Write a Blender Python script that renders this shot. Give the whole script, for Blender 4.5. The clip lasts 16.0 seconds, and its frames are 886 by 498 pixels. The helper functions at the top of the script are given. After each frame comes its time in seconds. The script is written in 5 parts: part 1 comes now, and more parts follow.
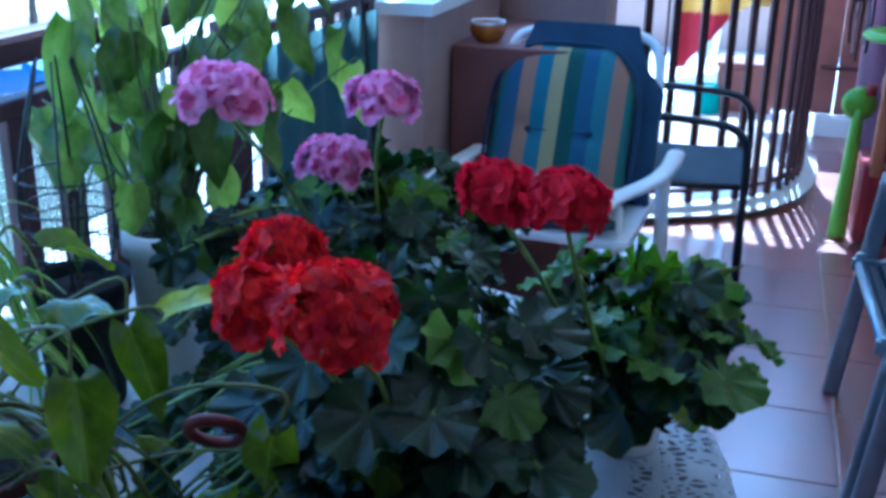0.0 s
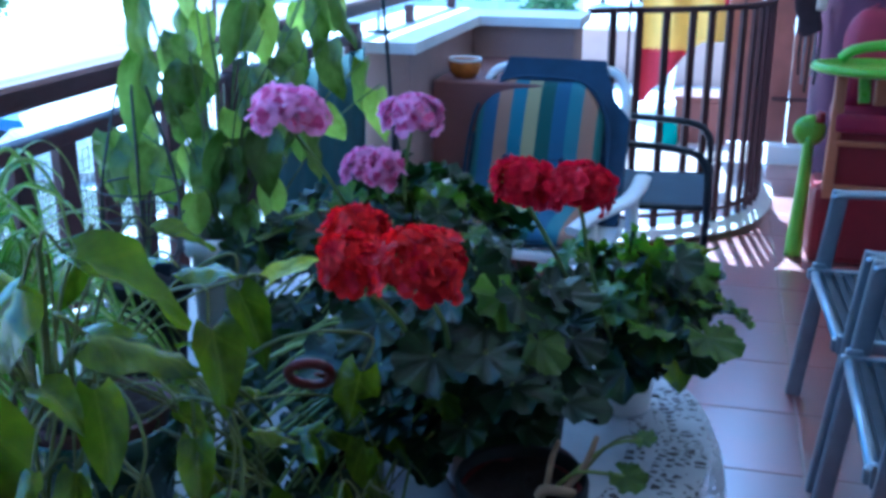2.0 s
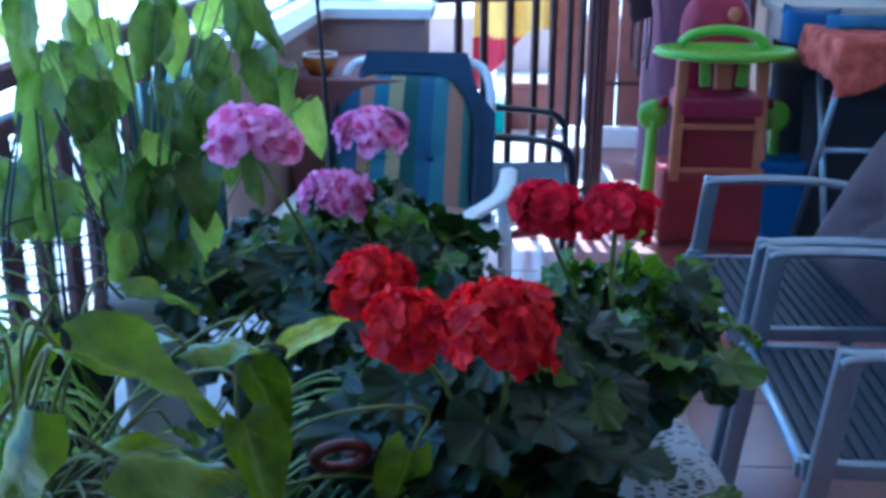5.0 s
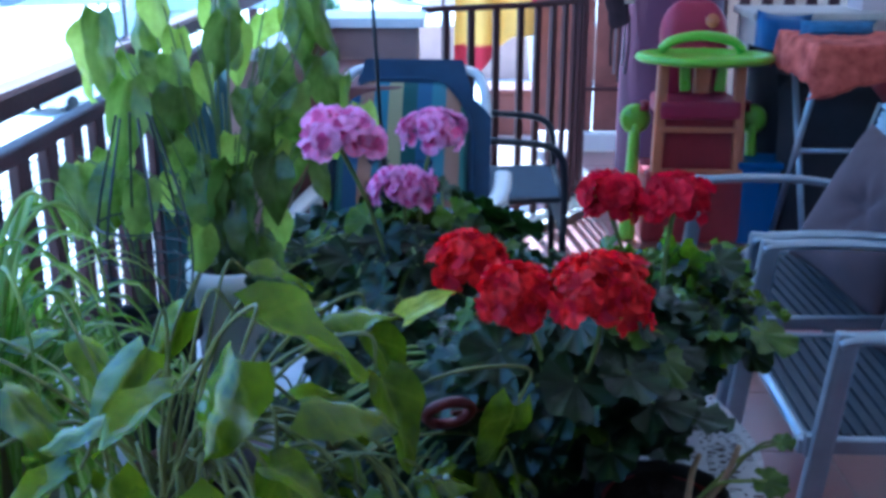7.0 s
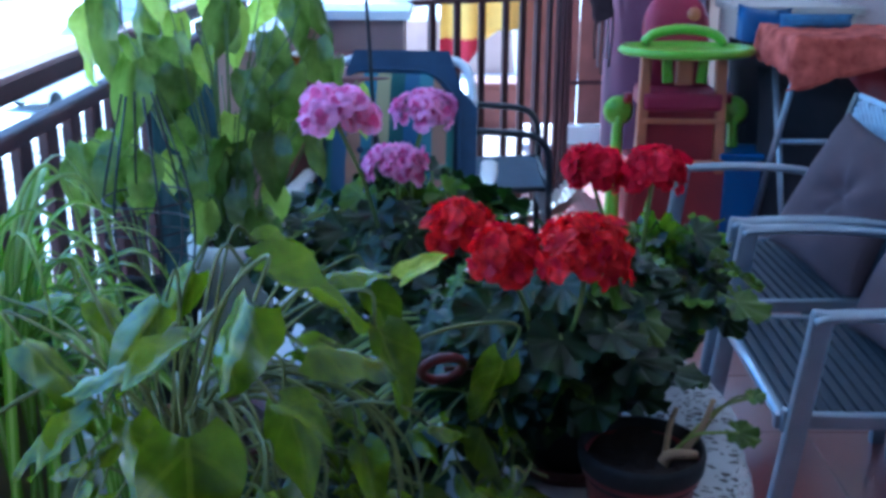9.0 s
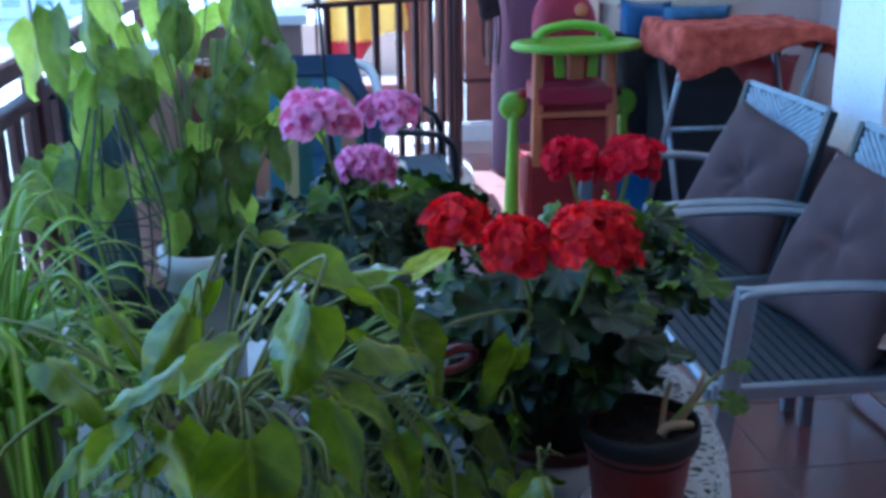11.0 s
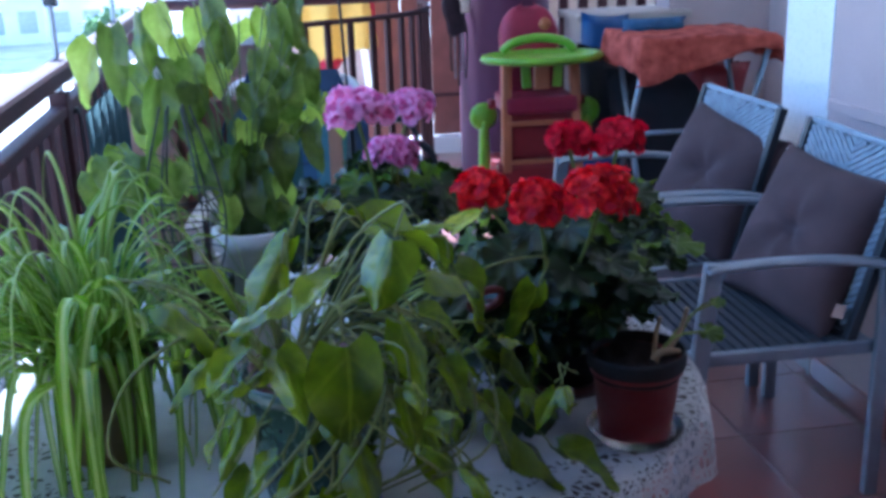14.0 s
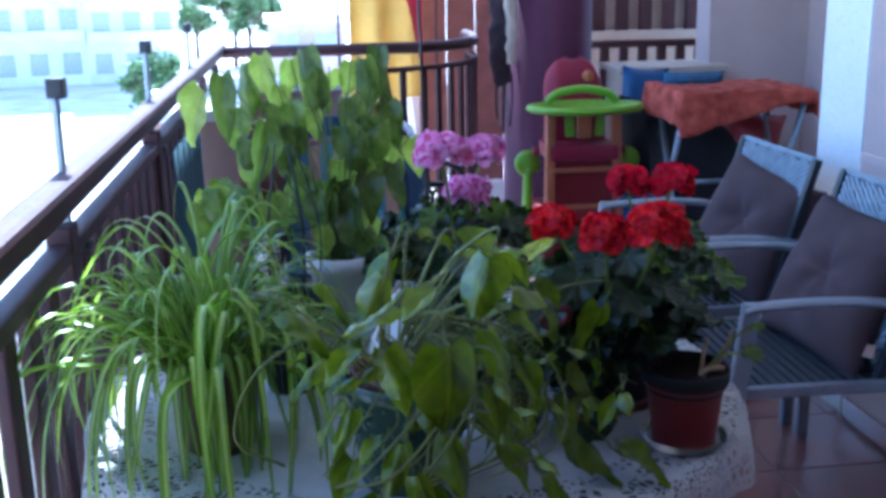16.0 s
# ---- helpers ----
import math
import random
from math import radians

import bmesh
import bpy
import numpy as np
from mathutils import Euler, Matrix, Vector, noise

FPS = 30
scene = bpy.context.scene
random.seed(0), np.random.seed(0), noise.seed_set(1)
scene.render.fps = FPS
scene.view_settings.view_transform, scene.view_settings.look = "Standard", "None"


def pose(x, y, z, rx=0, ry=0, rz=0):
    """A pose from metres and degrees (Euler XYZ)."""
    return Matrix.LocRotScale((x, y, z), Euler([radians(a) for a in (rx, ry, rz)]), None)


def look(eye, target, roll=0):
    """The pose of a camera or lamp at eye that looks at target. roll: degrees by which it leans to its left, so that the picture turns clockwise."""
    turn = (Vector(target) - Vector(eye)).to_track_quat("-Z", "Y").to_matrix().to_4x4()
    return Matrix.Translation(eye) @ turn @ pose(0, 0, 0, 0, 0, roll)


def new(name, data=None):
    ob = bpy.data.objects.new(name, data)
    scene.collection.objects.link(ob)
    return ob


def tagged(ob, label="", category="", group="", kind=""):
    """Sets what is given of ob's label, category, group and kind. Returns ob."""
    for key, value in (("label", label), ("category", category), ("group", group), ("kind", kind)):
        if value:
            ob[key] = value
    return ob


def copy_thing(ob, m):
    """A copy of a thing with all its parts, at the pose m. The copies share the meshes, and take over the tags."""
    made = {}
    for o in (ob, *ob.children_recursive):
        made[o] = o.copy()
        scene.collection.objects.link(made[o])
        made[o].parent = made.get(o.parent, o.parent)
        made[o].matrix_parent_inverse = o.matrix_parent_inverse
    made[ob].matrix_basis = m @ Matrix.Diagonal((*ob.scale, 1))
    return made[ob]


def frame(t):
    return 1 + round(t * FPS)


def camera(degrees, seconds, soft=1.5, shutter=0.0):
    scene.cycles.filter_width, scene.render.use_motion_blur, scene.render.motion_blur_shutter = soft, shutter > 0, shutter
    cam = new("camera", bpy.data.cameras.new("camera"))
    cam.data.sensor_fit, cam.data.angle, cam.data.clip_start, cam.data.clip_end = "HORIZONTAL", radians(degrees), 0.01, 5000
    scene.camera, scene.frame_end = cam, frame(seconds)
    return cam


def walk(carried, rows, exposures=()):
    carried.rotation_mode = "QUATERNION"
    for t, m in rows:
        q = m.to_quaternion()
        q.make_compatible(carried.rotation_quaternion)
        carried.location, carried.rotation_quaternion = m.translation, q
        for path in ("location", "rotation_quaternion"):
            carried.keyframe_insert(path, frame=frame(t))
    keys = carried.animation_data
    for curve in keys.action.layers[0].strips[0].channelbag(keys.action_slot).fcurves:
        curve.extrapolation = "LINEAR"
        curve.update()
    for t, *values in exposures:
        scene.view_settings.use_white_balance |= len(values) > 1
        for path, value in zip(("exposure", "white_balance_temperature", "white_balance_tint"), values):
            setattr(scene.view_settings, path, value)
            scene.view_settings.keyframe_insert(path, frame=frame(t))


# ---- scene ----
cam = camera(45.3, 16.0, soft=3.7)
PATH = [
    (0, (0.874, -0.212, 1.346), (0.341, 1.59, 0.662), 0.9),
    (0.5, (0.914, -0.264, 1.357), (0.302, 1.531, 0.721), 1.4),
    (1, (0.943, -0.333, 1.365), (0.292, 1.448, 0.727), 2.1),
    (1.5, (0.917, -0.388, 1.365), (0.339, 1.425, 0.751), 1.6),
    (2, (0.859, -0.434, 1.358), (0.39, 1.412, 0.748), 0.3),
    (2.5, (0.829, -0.441, 1.361), (0.378, 1.413, 0.762), 0.9),
    (3, (0.798, -0.421, 1.354), (0.35, 1.424, 0.726), 1.1),
    (3.5, (0.773, -0.381, 1.347), (0.399, 1.479, 0.714), 0.8),
    (4, (0.713, -0.325, 1.34), (0.43, 1.535, 0.661), 0.5),
    (4.5, (0.687, -0.315, 1.351), (0.469, 1.562, 0.695), 0.6),
    (4.7, (0.671, -0.312, 1.355), (0.498, 1.577, 0.721), 0.5),
    (6.8, (0.524, -0.421, 1.368), (0.548, 1.479, 0.745), 0.1),
    (7, (0.538, -0.433, 1.371), (0.495, 1.47, 0.755), 0.1),
    (7.5, (0.555, -0.475, 1.374), (0.453, 1.427, 0.763), 1.0),
    (8, (0.55, -0.5, 1.367), (0.49, 1.404, 0.759), -0.1),
    (8.2, (0.536, -0.497, 1.361), (0.51, 1.404, 0.74), -0.2),
    (10.3, (0.527, -0.506, 1.366), (0.523, 1.395, 0.744), 0.8),
    (10.5, (0.516, -0.496, 1.365), (0.541, 1.402, 0.735), 0.9),
    (11, (0.411, -0.525, 1.367), (0.626, 1.364, 0.747), -0.8),
    (11.5, (0.328, -0.566, 1.363), (0.663, 1.301, 0.728), -1.9),
    (12, (0.306, -0.583, 1.367), (0.681, 1.269, 0.714), -2.3),
    (12.5, (0.322, -0.588, 1.377), (0.696, 1.282, 0.772), -2.5),
    (13, (0.343, -0.624, 1.38), (0.622, 1.271, 0.802), -2.0),
    (13.5, (0.337, -0.676, 1.379), (0.57, 1.226, 0.806), -2.0),
    (14, (0.3, -0.747, 1.375), (0.592, 1.142, 0.788), -1.9),
    (14.5, (0.254, -0.809, 1.386), (0.542, 1.089, 0.825), -1.0),
    (15, (0.228, -0.859, 1.389), (0.514, 1.043, 0.844), -0.4),
    (15.5, (0.222, -0.887, 1.388), (0.484, 1.021, 0.847), -0.8),
    (16, (0.208, -0.929, 1.403), (0.449, 0.992, 0.901), -1.0),
]
walk(cam, [(t, look(eye, target, roll)) for t, eye, target, roll in PATH],
     exposures=[(0, 2.08, 3880, -4), (4.5, 2.15, 3990, -2), (8, 2.2, 4150, 2), (10.5, 2.2, 4260, -2), (11.5, 2.15, 4490, 0), (12.5, 2.15, 4630, 6), (16, 1.97, 4560, 9)])

# ---- light ----
world = bpy.data.worlds.new("sky")
scene.world = world
world.use_nodes = True
wn = world.node_tree.nodes
sky = wn.new("ShaderNodeTexSky")
sky.sky_type, sky.sun_disc = "NISHITA", False
SUN_EL, SUN_AZ = 58.0, 98.0          # degrees; azimuth from +x towards +y
sky.sun_elevation, sky.sun_rotation = radians(SUN_EL), radians(90 - SUN_AZ)
world.node_tree.links.new(sky.outputs[0], wn["Background"].inputs[0])
wn["Background"].inputs[1].default_value = 0.15
sun = new("sun", bpy.data.lights.new("sun", "SUN"))
sun.data.energy, sun.data.angle, sun.data.color = 5.0, radians(0.5), (1.0, 0.95, 0.88)
sd = Vector((math.cos(radians(SUN_EL)) * math.cos(radians(SUN_AZ)), math.cos(radians(SUN_EL)) * math.sin(radians(SUN_AZ)), math.sin(radians(SUN_EL))))
sun.matrix_world = look(sd * 20, (0, 0, 0))

# ---- materials ----


def rgb(h):
    """A linear colour from an sRGB hex string."""
    v = [int(h[i:i + 2], 16) / 255 for i in (0, 2, 4)]
    return tuple(c / 12.92 if c <= 0.04045 else ((c + 0.055) / 1.055) ** 2.4 for c in v)


def mat(name, col, rough=0.6, metal=0.0, var=0.18, scale=8.0, bump=0.15, fine=90.0, shine=0.5, see=0.0, rand=0.0, col2=None):
    """A painted, moulded or woven surface: two scales of colour change, fine relief and gloss change. see: light let through."""
    m = bpy.data.materials.new(name)
    m.use_nodes = True
    n, link = m.node_tree.nodes, m.node_tree.links.new
    b = n["Principled BSDF"]
    tc = n.new("ShaderNodeTexCoord")
    big, small = n.new("ShaderNodeTexNoise"), n.new("ShaderNodeTexNoise")
    for t, s in ((big, scale), (small, fine)):
        t.inputs["Scale"].default_value, t.inputs["Detail"].default_value = s, 4
        link(tc.outputs["Object"], t.inputs["Vector"])
    ramp = n.new("ShaderNodeValToRGB")
    dark = tuple(c * (1 - var) for c in col)
    lite = tuple(min(1, c * (1 + var)) for c in (col2 or col))
    ramp.color_ramp.elements[0].position, ramp.color_ramp.elements[1].position = 0.32, 0.68
    ramp.color_ramp.elements[0].color, ramp.color_ramp.elements[1].color = (*dark, 1), (*lite, 1)
    link(big.outputs[0], ramp.inputs[0])
    grain = n.new("ShaderNodeMix")
    grain.data_type, grain.blend_type = "RGBA", "MULTIPLY"
    grain.inputs[0].default_value = var * 1.2
    link(ramp.outputs[0], grain.inputs[6]), link(small.outputs[0], grain.inputs[7])
    out = grain.outputs[2]
    if rand:
        info, hsv = n.new("ShaderNodeObjectInfo"), n.new("ShaderNodeHueSaturation")
        span = n.new("ShaderNodeMapRange")
        span.inputs[3].default_value, span.inputs[4].default_value = 1 - rand, 1 + rand
        link(info.outputs["Random"], span.inputs[0]), link(span.outputs[0], hsv.inputs["Value"]), link(out, hsv.inputs["Color"])
        out = hsv.outputs[0]
    link(out, b.inputs["Base Color"])
    gl = n.new("ShaderNodeMapRange")
    gl.inputs[3].default_value, gl.inputs[4].default_value = max(0.02, rough - 0.12), min(1, rough + 0.12)
    link(small.outputs[0], gl.inputs[0]), link(gl.outputs[0], b.inputs["Roughness"])
    b.inputs["Metallic"].default_value = metal
    b.inputs["Specular IOR Level"].default_value = shine
    if bump:
        bp = n.new("ShaderNodeBump")
        bp.inputs["Strength"].default_value, bp.inputs["Distance"].default_value = bump, 0.004
        link(small.outputs[0], bp.inputs["Height"]), link(bp.outputs[0], b.inputs["Normal"])
    if see:
        tr, mix = n.new("ShaderNodeBsdfTranslucent"), n.new("ShaderNodeMixShader")
        boost = n.new("ShaderNodeHueSaturation")
        boost.inputs["Saturation"].default_value, boost.inputs["Value"].default_value = 1.1, 1.5
        link(out, boost.inputs["Color"]), link(boost.outputs[0], tr.inputs["Color"])
        mix.inputs[0].default_value = see
        link(b.outputs[0], mix.inputs[1]), link(tr.outputs[0], mix.inputs[2])
        link(mix.outputs[0], n["Material Output"].inputs[0])
    return m


def leaf_mat(name, col, col2, vein, rough=0.3, see=0.38, blotch=0.0, rand=0.25, vn=7.0, vs=0.3):
    """A leaf: midrib and side veins along its own UV, blotches, a waxy gloss and light let through."""
    m = mat(name, col, rough, var=0.2, scale=1.6, fine=14, bump=0.25, see=see, rand=rand, col2=col2)
    n, link = m.node_tree.nodes, m.node_tree.links.new
    uv, sep = n.new("ShaderNodeUVMap"), n.new("ShaderNodeSeparateXYZ")
    link(uv.outputs[0], sep.inputs[0])

    def calc(op, a, b=None):
        k = n.new("ShaderNodeMath")
        k.operation = op
        for i, v in enumerate((a, b)):
            if v is None:
                continue
            if isinstance(v, (int, float)):
                k.inputs[i].default_value = v
            else:
                link(v, k.inputs[i])
        return k.outputs[0]
    u = calc("ABSOLUTE", calc("SUBTRACT", sep.outputs[0], 0.5))
    rib = calc("LESS_THAN", u, 0.03)
    wave = calc("SINE", calc("MULTIPLY", calc("SUBTRACT", sep.outputs[1], calc("MULTIPLY", u, 0.7)), vn * 6.283))
    side = calc("MULTIPLY", calc("GREATER_THAN", wave, 0.93), 0.45)
    mask = calc("MAXIMUM", rib, side)
    if blotch:
        nz, info = n.new("ShaderNodeTexNoise"), n.new("ShaderNodeObjectInfo")
        nz.inputs["Scale"].default_value, nz.inputs["Detail"].default_value = 3.2, 2
        comb = n.new("ShaderNodeCombineXYZ")
        link(calc("MULTIPLY", sep.outputs[0], 1.6), comb.inputs[0])
        link(calc("MULTIPLY", sep.outputs[1], 0.7), comb.inputs[1])
        link(calc("MULTIPLY", info.outputs["Random"], 40), comb.inputs[2])
        link(comb.outputs[0], nz.inputs["Vector"])
        mask = calc("MAXIMUM", mask, calc("GREATER_THAN", nz.outputs[0], 1 - blotch))
    mix = n.new("ShaderNodeMix")
    mix.data_type = "RGBA"
    hsv = next(k for k in n if k.type == "HUE_SAT" and k.inputs["Value"].is_linked)
    mix.inputs[7].default_value = (*vein, 1)
    base = n["Principled BSDF"].inputs["Base Color"]
    link(calc("MULTIPLY", mask, vs), mix.inputs[0]), link(hsv.outputs[0], mix.inputs[6]), link(mix.outputs[2], base)
    boost = next(k for k in n if k.type == "HUE_SAT" and not k.inputs["Value"].is_linked)
    link(mix.outputs[2], boost.inputs["Color"])
    return m


def glass_mat(name, tint=(1, 1, 1), rough=0.03):
    m = mat(name, tint, rough, var=0.0, bump=0.0)
    m.node_tree.nodes["Principled BSDF"].inputs["Transmission Weight"].default_value = 1.0
    return m


def lace_mat(name):
    """White cotton lace: threads with open meshes between them, set out in rings round the cloth's middle."""
    m = mat(name, (0.56, 0.56, 0.56), 0.85, var=0.08, scale=30, fine=400, bump=0.4)
    n, link = m.node_tree.nodes, m.node_tree.links.new
    uv = n.new("ShaderNodeUVMap")
    sep = n.new("ShaderNodeSeparateXYZ")
    link(uv.outputs[0], sep.inputs[0])
    vo = n.new("ShaderNodeTexVoronoi")
    vo.feature, vo.inputs["Scale"].default_value = "DISTANCE_TO_EDGE", 1.0
    comb = n.new("ShaderNodeCombineXYZ")

    def calc(op, a, b):
        k = n.new("ShaderNodeMath")
        k.operation = op
        for i, v in enumerate((a, b)):
            if isinstance(v, (int, float)):
                k.inputs[i].default_value = v
            else:
                link(v, k.inputs[i])
        return k.outputs[0]
    link(calc("MULTIPLY", sep.outputs[0], 290), comb.inputs[0])
    link(calc("MULTIPLY", sep.outputs[1], 40), comb.inputs[1])
    link(comb.outputs[0], vo.inputs["Vector"])
    hole = calc("GREATER_THAN", vo.outputs["Distance"], 0.17)
    band = calc("GREATER_THAN", calc("SINE", calc("MULTIPLY", sep.outputs[1], 34), 0), 0.1)
    rim = calc("GREATER_THAN", sep.outputs[1], 0.66)
    big = n.new("ShaderNodeTexNoise")
    big.inputs["Scale"].default_value = 0.25
    link(comb.outputs[0], big.inputs["Vector"])
    open_ = calc("MULTIPLY", hole, calc("MULTIPLY", calc("MAXIMUM", calc("MULTIPLY", rim, calc("GREATER_THAN", big.outputs[0], 0.42)), calc("MULTIPLY", band, 0.75)), calc("GREATER_THAN", sep.outputs[1], 0.61)))
    clear, mix = n.new("ShaderNodeBsdfTransparent"), n.new("ShaderNodeMixShader")
    link(open_, mix.inputs[0]), link(n["Principled BSDF"].outputs[0], mix.inputs[1]), link(clear.outputs[0], mix.inputs[2])
    link(mix.outputs[0], n["Material Output"].inputs[0])
    return m


def stripe_mat(name, cols, width, axis=0, rough=0.9):
    """Woven cloth with stripes of the given widths, in metres across the cloth's own x."""
    m = mat(name, (0.5, 0.5, 0.5), rough, var=0.12, scale=25, fine=500, bump=0.4)
    n, link = m.node_tree.nodes, m.node_tree.links.new
    tc, sep, mr = n.new("ShaderNodeTexCoord"), n.new("ShaderNodeSeparateXYZ"), n.new("ShaderNodeMapRange")
    ramp = n.new("ShaderNodeValToRGB")
    ramp.color_ramp.interpolation = "CONSTANT"
    link(tc.outputs["Object"], sep.inputs[0]), link(sep.outputs[axis], mr.inputs[0])
    mr.inputs[1].default_value, mr.inputs[2].default_value = -width / 2, width / 2
    e = ramp.color_ramp.elements
    e[0].color, e[1].position, e[1].color = (*cols[0], 1), 1 / len(cols), (*cols[1], 1)
    for i, c in enumerate(cols[2:], 2):
        k = e.new(i / len(cols))
        k.color = (*c, 1)
    link(mr.outputs[0], ramp.inputs[0])
    g = next(k for k in n if k.type == "MIX")
    link(ramp.outputs[0], g.inputs[6])
    return m


TILE = mat("terracotta tile", rgb("84382c"), 0.36, shine=1.0, var=0.16, scale=4, fine=7, bump=0.03, rand=0.12)
TILE.node_tree.nodes["Principled BSDF"].inputs["Coat Weight"].default_value = 1.0
TILE.node_tree.nodes["Principled BSDF"].inputs["Coat Roughness"].default_value = 0.28
TILE.node_tree.nodes["Principled BSDF"].inputs["Coat IOR"].default_value = 2.3
GROUT = mat("pale grout", rgb("b3a299"), 0.9, scale=30)
WALL = mat("pale lilac render", rgb("c0aeaa"), 0.85, var=0.07, scale=3, fine=70, bump=0.35)
PIER = mat("pinkish brown render", rgb("a5897f"), 0.9, var=0.1, scale=4, fine=80, bump=0.3)
SLAB = mat("white stone slab", rgb("e4e2de"), 0.5, var=0.06, scale=6)
BLOCK = mat("brown painted block", rgb("744a44"), 0.75, var=0.14, scale=5)
RAILM = mat("maroon painted iron", rgb("3e1b1f"), 0.6, var=0.2, scale=12, fine=120)
COLUMN = mat("maroon column paint", rgb("4c1638"), 0.65, var=0.12, scale=4, fine=120, bump=0.08)
BOARD = mat("red brown boarding", rgb("7e4e46"), 0.7, var=0.22, scale=6, fine=60)
CEIL = mat("white ceiling paint", rgb("dcd6d0"), 0.9, var=0.05)
ALU = mat("brushed aluminium", rgb("9aa4ad"), 0.38, 0.85, var=0.08, scale=20, fine=300, bump=0.05)
WEAVE = mat("grey blue woven plastic", rgb("8c9caa"), 0.5, var=0.15, scale=30, fine=300)
WEAVED = mat("dark woven plastic", rgb("2f3338"), 0.6, var=0.15, scale=30, fine=300)
CUSH = mat("mauve brown cushion cloth", rgb("4e3e40"), 0.95, var=0.14, scale=9, fine=350, bump=0.4)
TAG = mat("tan cloth tag", rgb("a08070"), 0.9, var=0.1, fine=300)
WHITE = mat("white plastic", rgb("e6e6e4"), 0.4, var=0.05)
NAVY = mat("navy mesh cloth", rgb("2a3d54"), 0.85, var=0.15, scale=15, fine=400)
BLACKM = mat("black enamelled steel", rgb("22262c"), 0.4, var=0.15)
PADM = mat("blue grey sling cloth", rgb("3c4a5a"), 0.85, var=0.15, fine=400)
GREENP = mat("lime green plastic", rgb("7fae2a"), 0.3, var=0.06)
REDP = mat("raspberry padded vinyl", rgb("8e1a3a"), 0.45, var=0.1)
DKRED = mat("dark red plastic", rgb("801c24"), 0.4, var=0.1)
RINGM = mat("deep red plastic", rgb("5c1816"), 0.4, var=0.1)
PEACH = mat("peach plastic", rgb("b06a44"), 0.4, var=0.08)
POTRED = mat("red plastic pot", rgb("7e2426"), 0.45, var=0.12)
POTBLACK = mat("black plastic pot", rgb("141414"), 0.75, var=0.2)
POTWHITE = mat("white ceramic pot", rgb("dfdcd6"), 0.35, var=0.05)
POTTERRA = mat("brown plastic saucer", rgb("5a2d25"), 0.5, var=0.15)
POTGREEN = mat("green glazed pot", rgb("3c5446"), 0.25, var=0.15)
POTYEL = mat("ochre glazed pot", rgb("5e4c2a"), 0.35, var=0.2)
SOIL = mat("dark potting soil", rgb("33261d"), 0.95, var=0.5, scale=50, fine=200, bump=1.0)
STEM = mat("green stem", rgb("8a9a48"), 0.45, var=0.2, scale=20, see=0.15)
VINE = mat("pale bare stem", rgb("757a34"), 0.4, var=0.25, scale=20, see=0.1)
STEMG = mat("leaf stalk green", rgb("5c6e2e"), 0.45, var=0.25, scale=20, see=0.15)
STEMD = mat("brown green stem", rgb("5d6138"), 0.6, var=0.3, scale=20)
DRY = mat("dry pale stem", rgb("b59b78"), 0.85, var=0.25, scale=30)
POTHOS = leaf_mat("pothos leaf", rgb("4a5e04"), rgb("84980c"), rgb("bcc440"), 0.2, 0.22, blotch=0.16, vs=0.16, vn=2.0)
LEMON = leaf_mat("lime pothos leaf", rgb("c0cc3c"), rgb("dce068"), rgb("8aa028"), 0.25, 0.42, blotch=0.45, vs=0.45)
ARROW = leaf_mat("arrowhead leaf", rgb("485c18"), rgb("88984e"), rgb("8c9660"), 0.32, 0.52, vs=0.08, rand=0.35)
ARROWY = leaf_mat("young arrowhead leaf", rgb("8ea040"), rgb("b8c868"), rgb("bcc880"), 0.3, 0.62, vs=0.1)
GERL = leaf_mat("geranium leaf", rgb("18260a"), rgb("2a4012"), rgb("3c5426"), 0.42, 0.24, vn=5)
GERY = leaf_mat("young geranium leaf", rgb("4f6a1c"), rgb("6a8226"), rgb("7f9440"), 0.42, 0.36, vn=5)
TABLETOP = mat("brown table top", rgb("4a3c36"), 0.5, var=0.15)
PINK = mat("pink petal", rgb("d888ba"), 0.6, var=0.16, scale=2.5, fine=12, see=0.4, rand=0.18, col2=rgb("ecaed6"))
PINKIN = mat("salmon pink petal", rgb("d2649a"), 0.6, var=0.2, scale=2.5, fine=12, see=0.4, rand=0.15)
RED = mat("scarlet petal", rgb("c40e1c"), 0.6, var=0.2, scale=2.5, fine=12, see=0.35, rand=0.2, shine=0.2, col2=rgb("e4282c"))
CRIM = mat("crimson petal", rgb("cc1032"), 0.6, var=0.26, scale=2.5, fine=12, see=0.4, rand=0.2, shine=0.2)
SPG = mat("spider plant blade", rgb("769428"), 0.3, var=0.15, scale=10, see=0.35, rand=0.25)
SPC = mat("cream blade stripe", rgb("a2b462"), 0.35, var=0.1, scale=10, see=0.35, rand=0.15)
for m in (POTHOS, LEMON, ARROW, ARROWY):
    b = m.node_tree.nodes["Principled BSDF"]
    b.inputs["Coat Weight"].default_value, b.inputs["Coat IOR"].default_value, b.inputs["Coat Roughness"].default_value = 0.5, 1.6, 0.11
    b.inputs["Specular IOR Level"].default_value = 0.16
LACE = lace_mat("white lace")
ORANGE = mat("orange red towel", rgb("9c3222"), 0.95, var=0.25, scale=17, fine=200, bump=0.6, col2=rgb("b85a48"))
SCARFD = mat("dark plum knit", rgb("33262f"), 0.95, var=0.3, scale=20, fine=200)
SCARFG = mat("pale grey knit", rgb("8f8d92"), 0.95, var=0.2, scale=20, fine=200)
BLUEP = mat("blue plastic", rgb("1c4c80"), 0.45, var=0.12)
PALEBLUE = mat("pale blue cloth", rgb("46688a"), 0.95, var=0.25, scale=20, fine=200, bump=0.5)
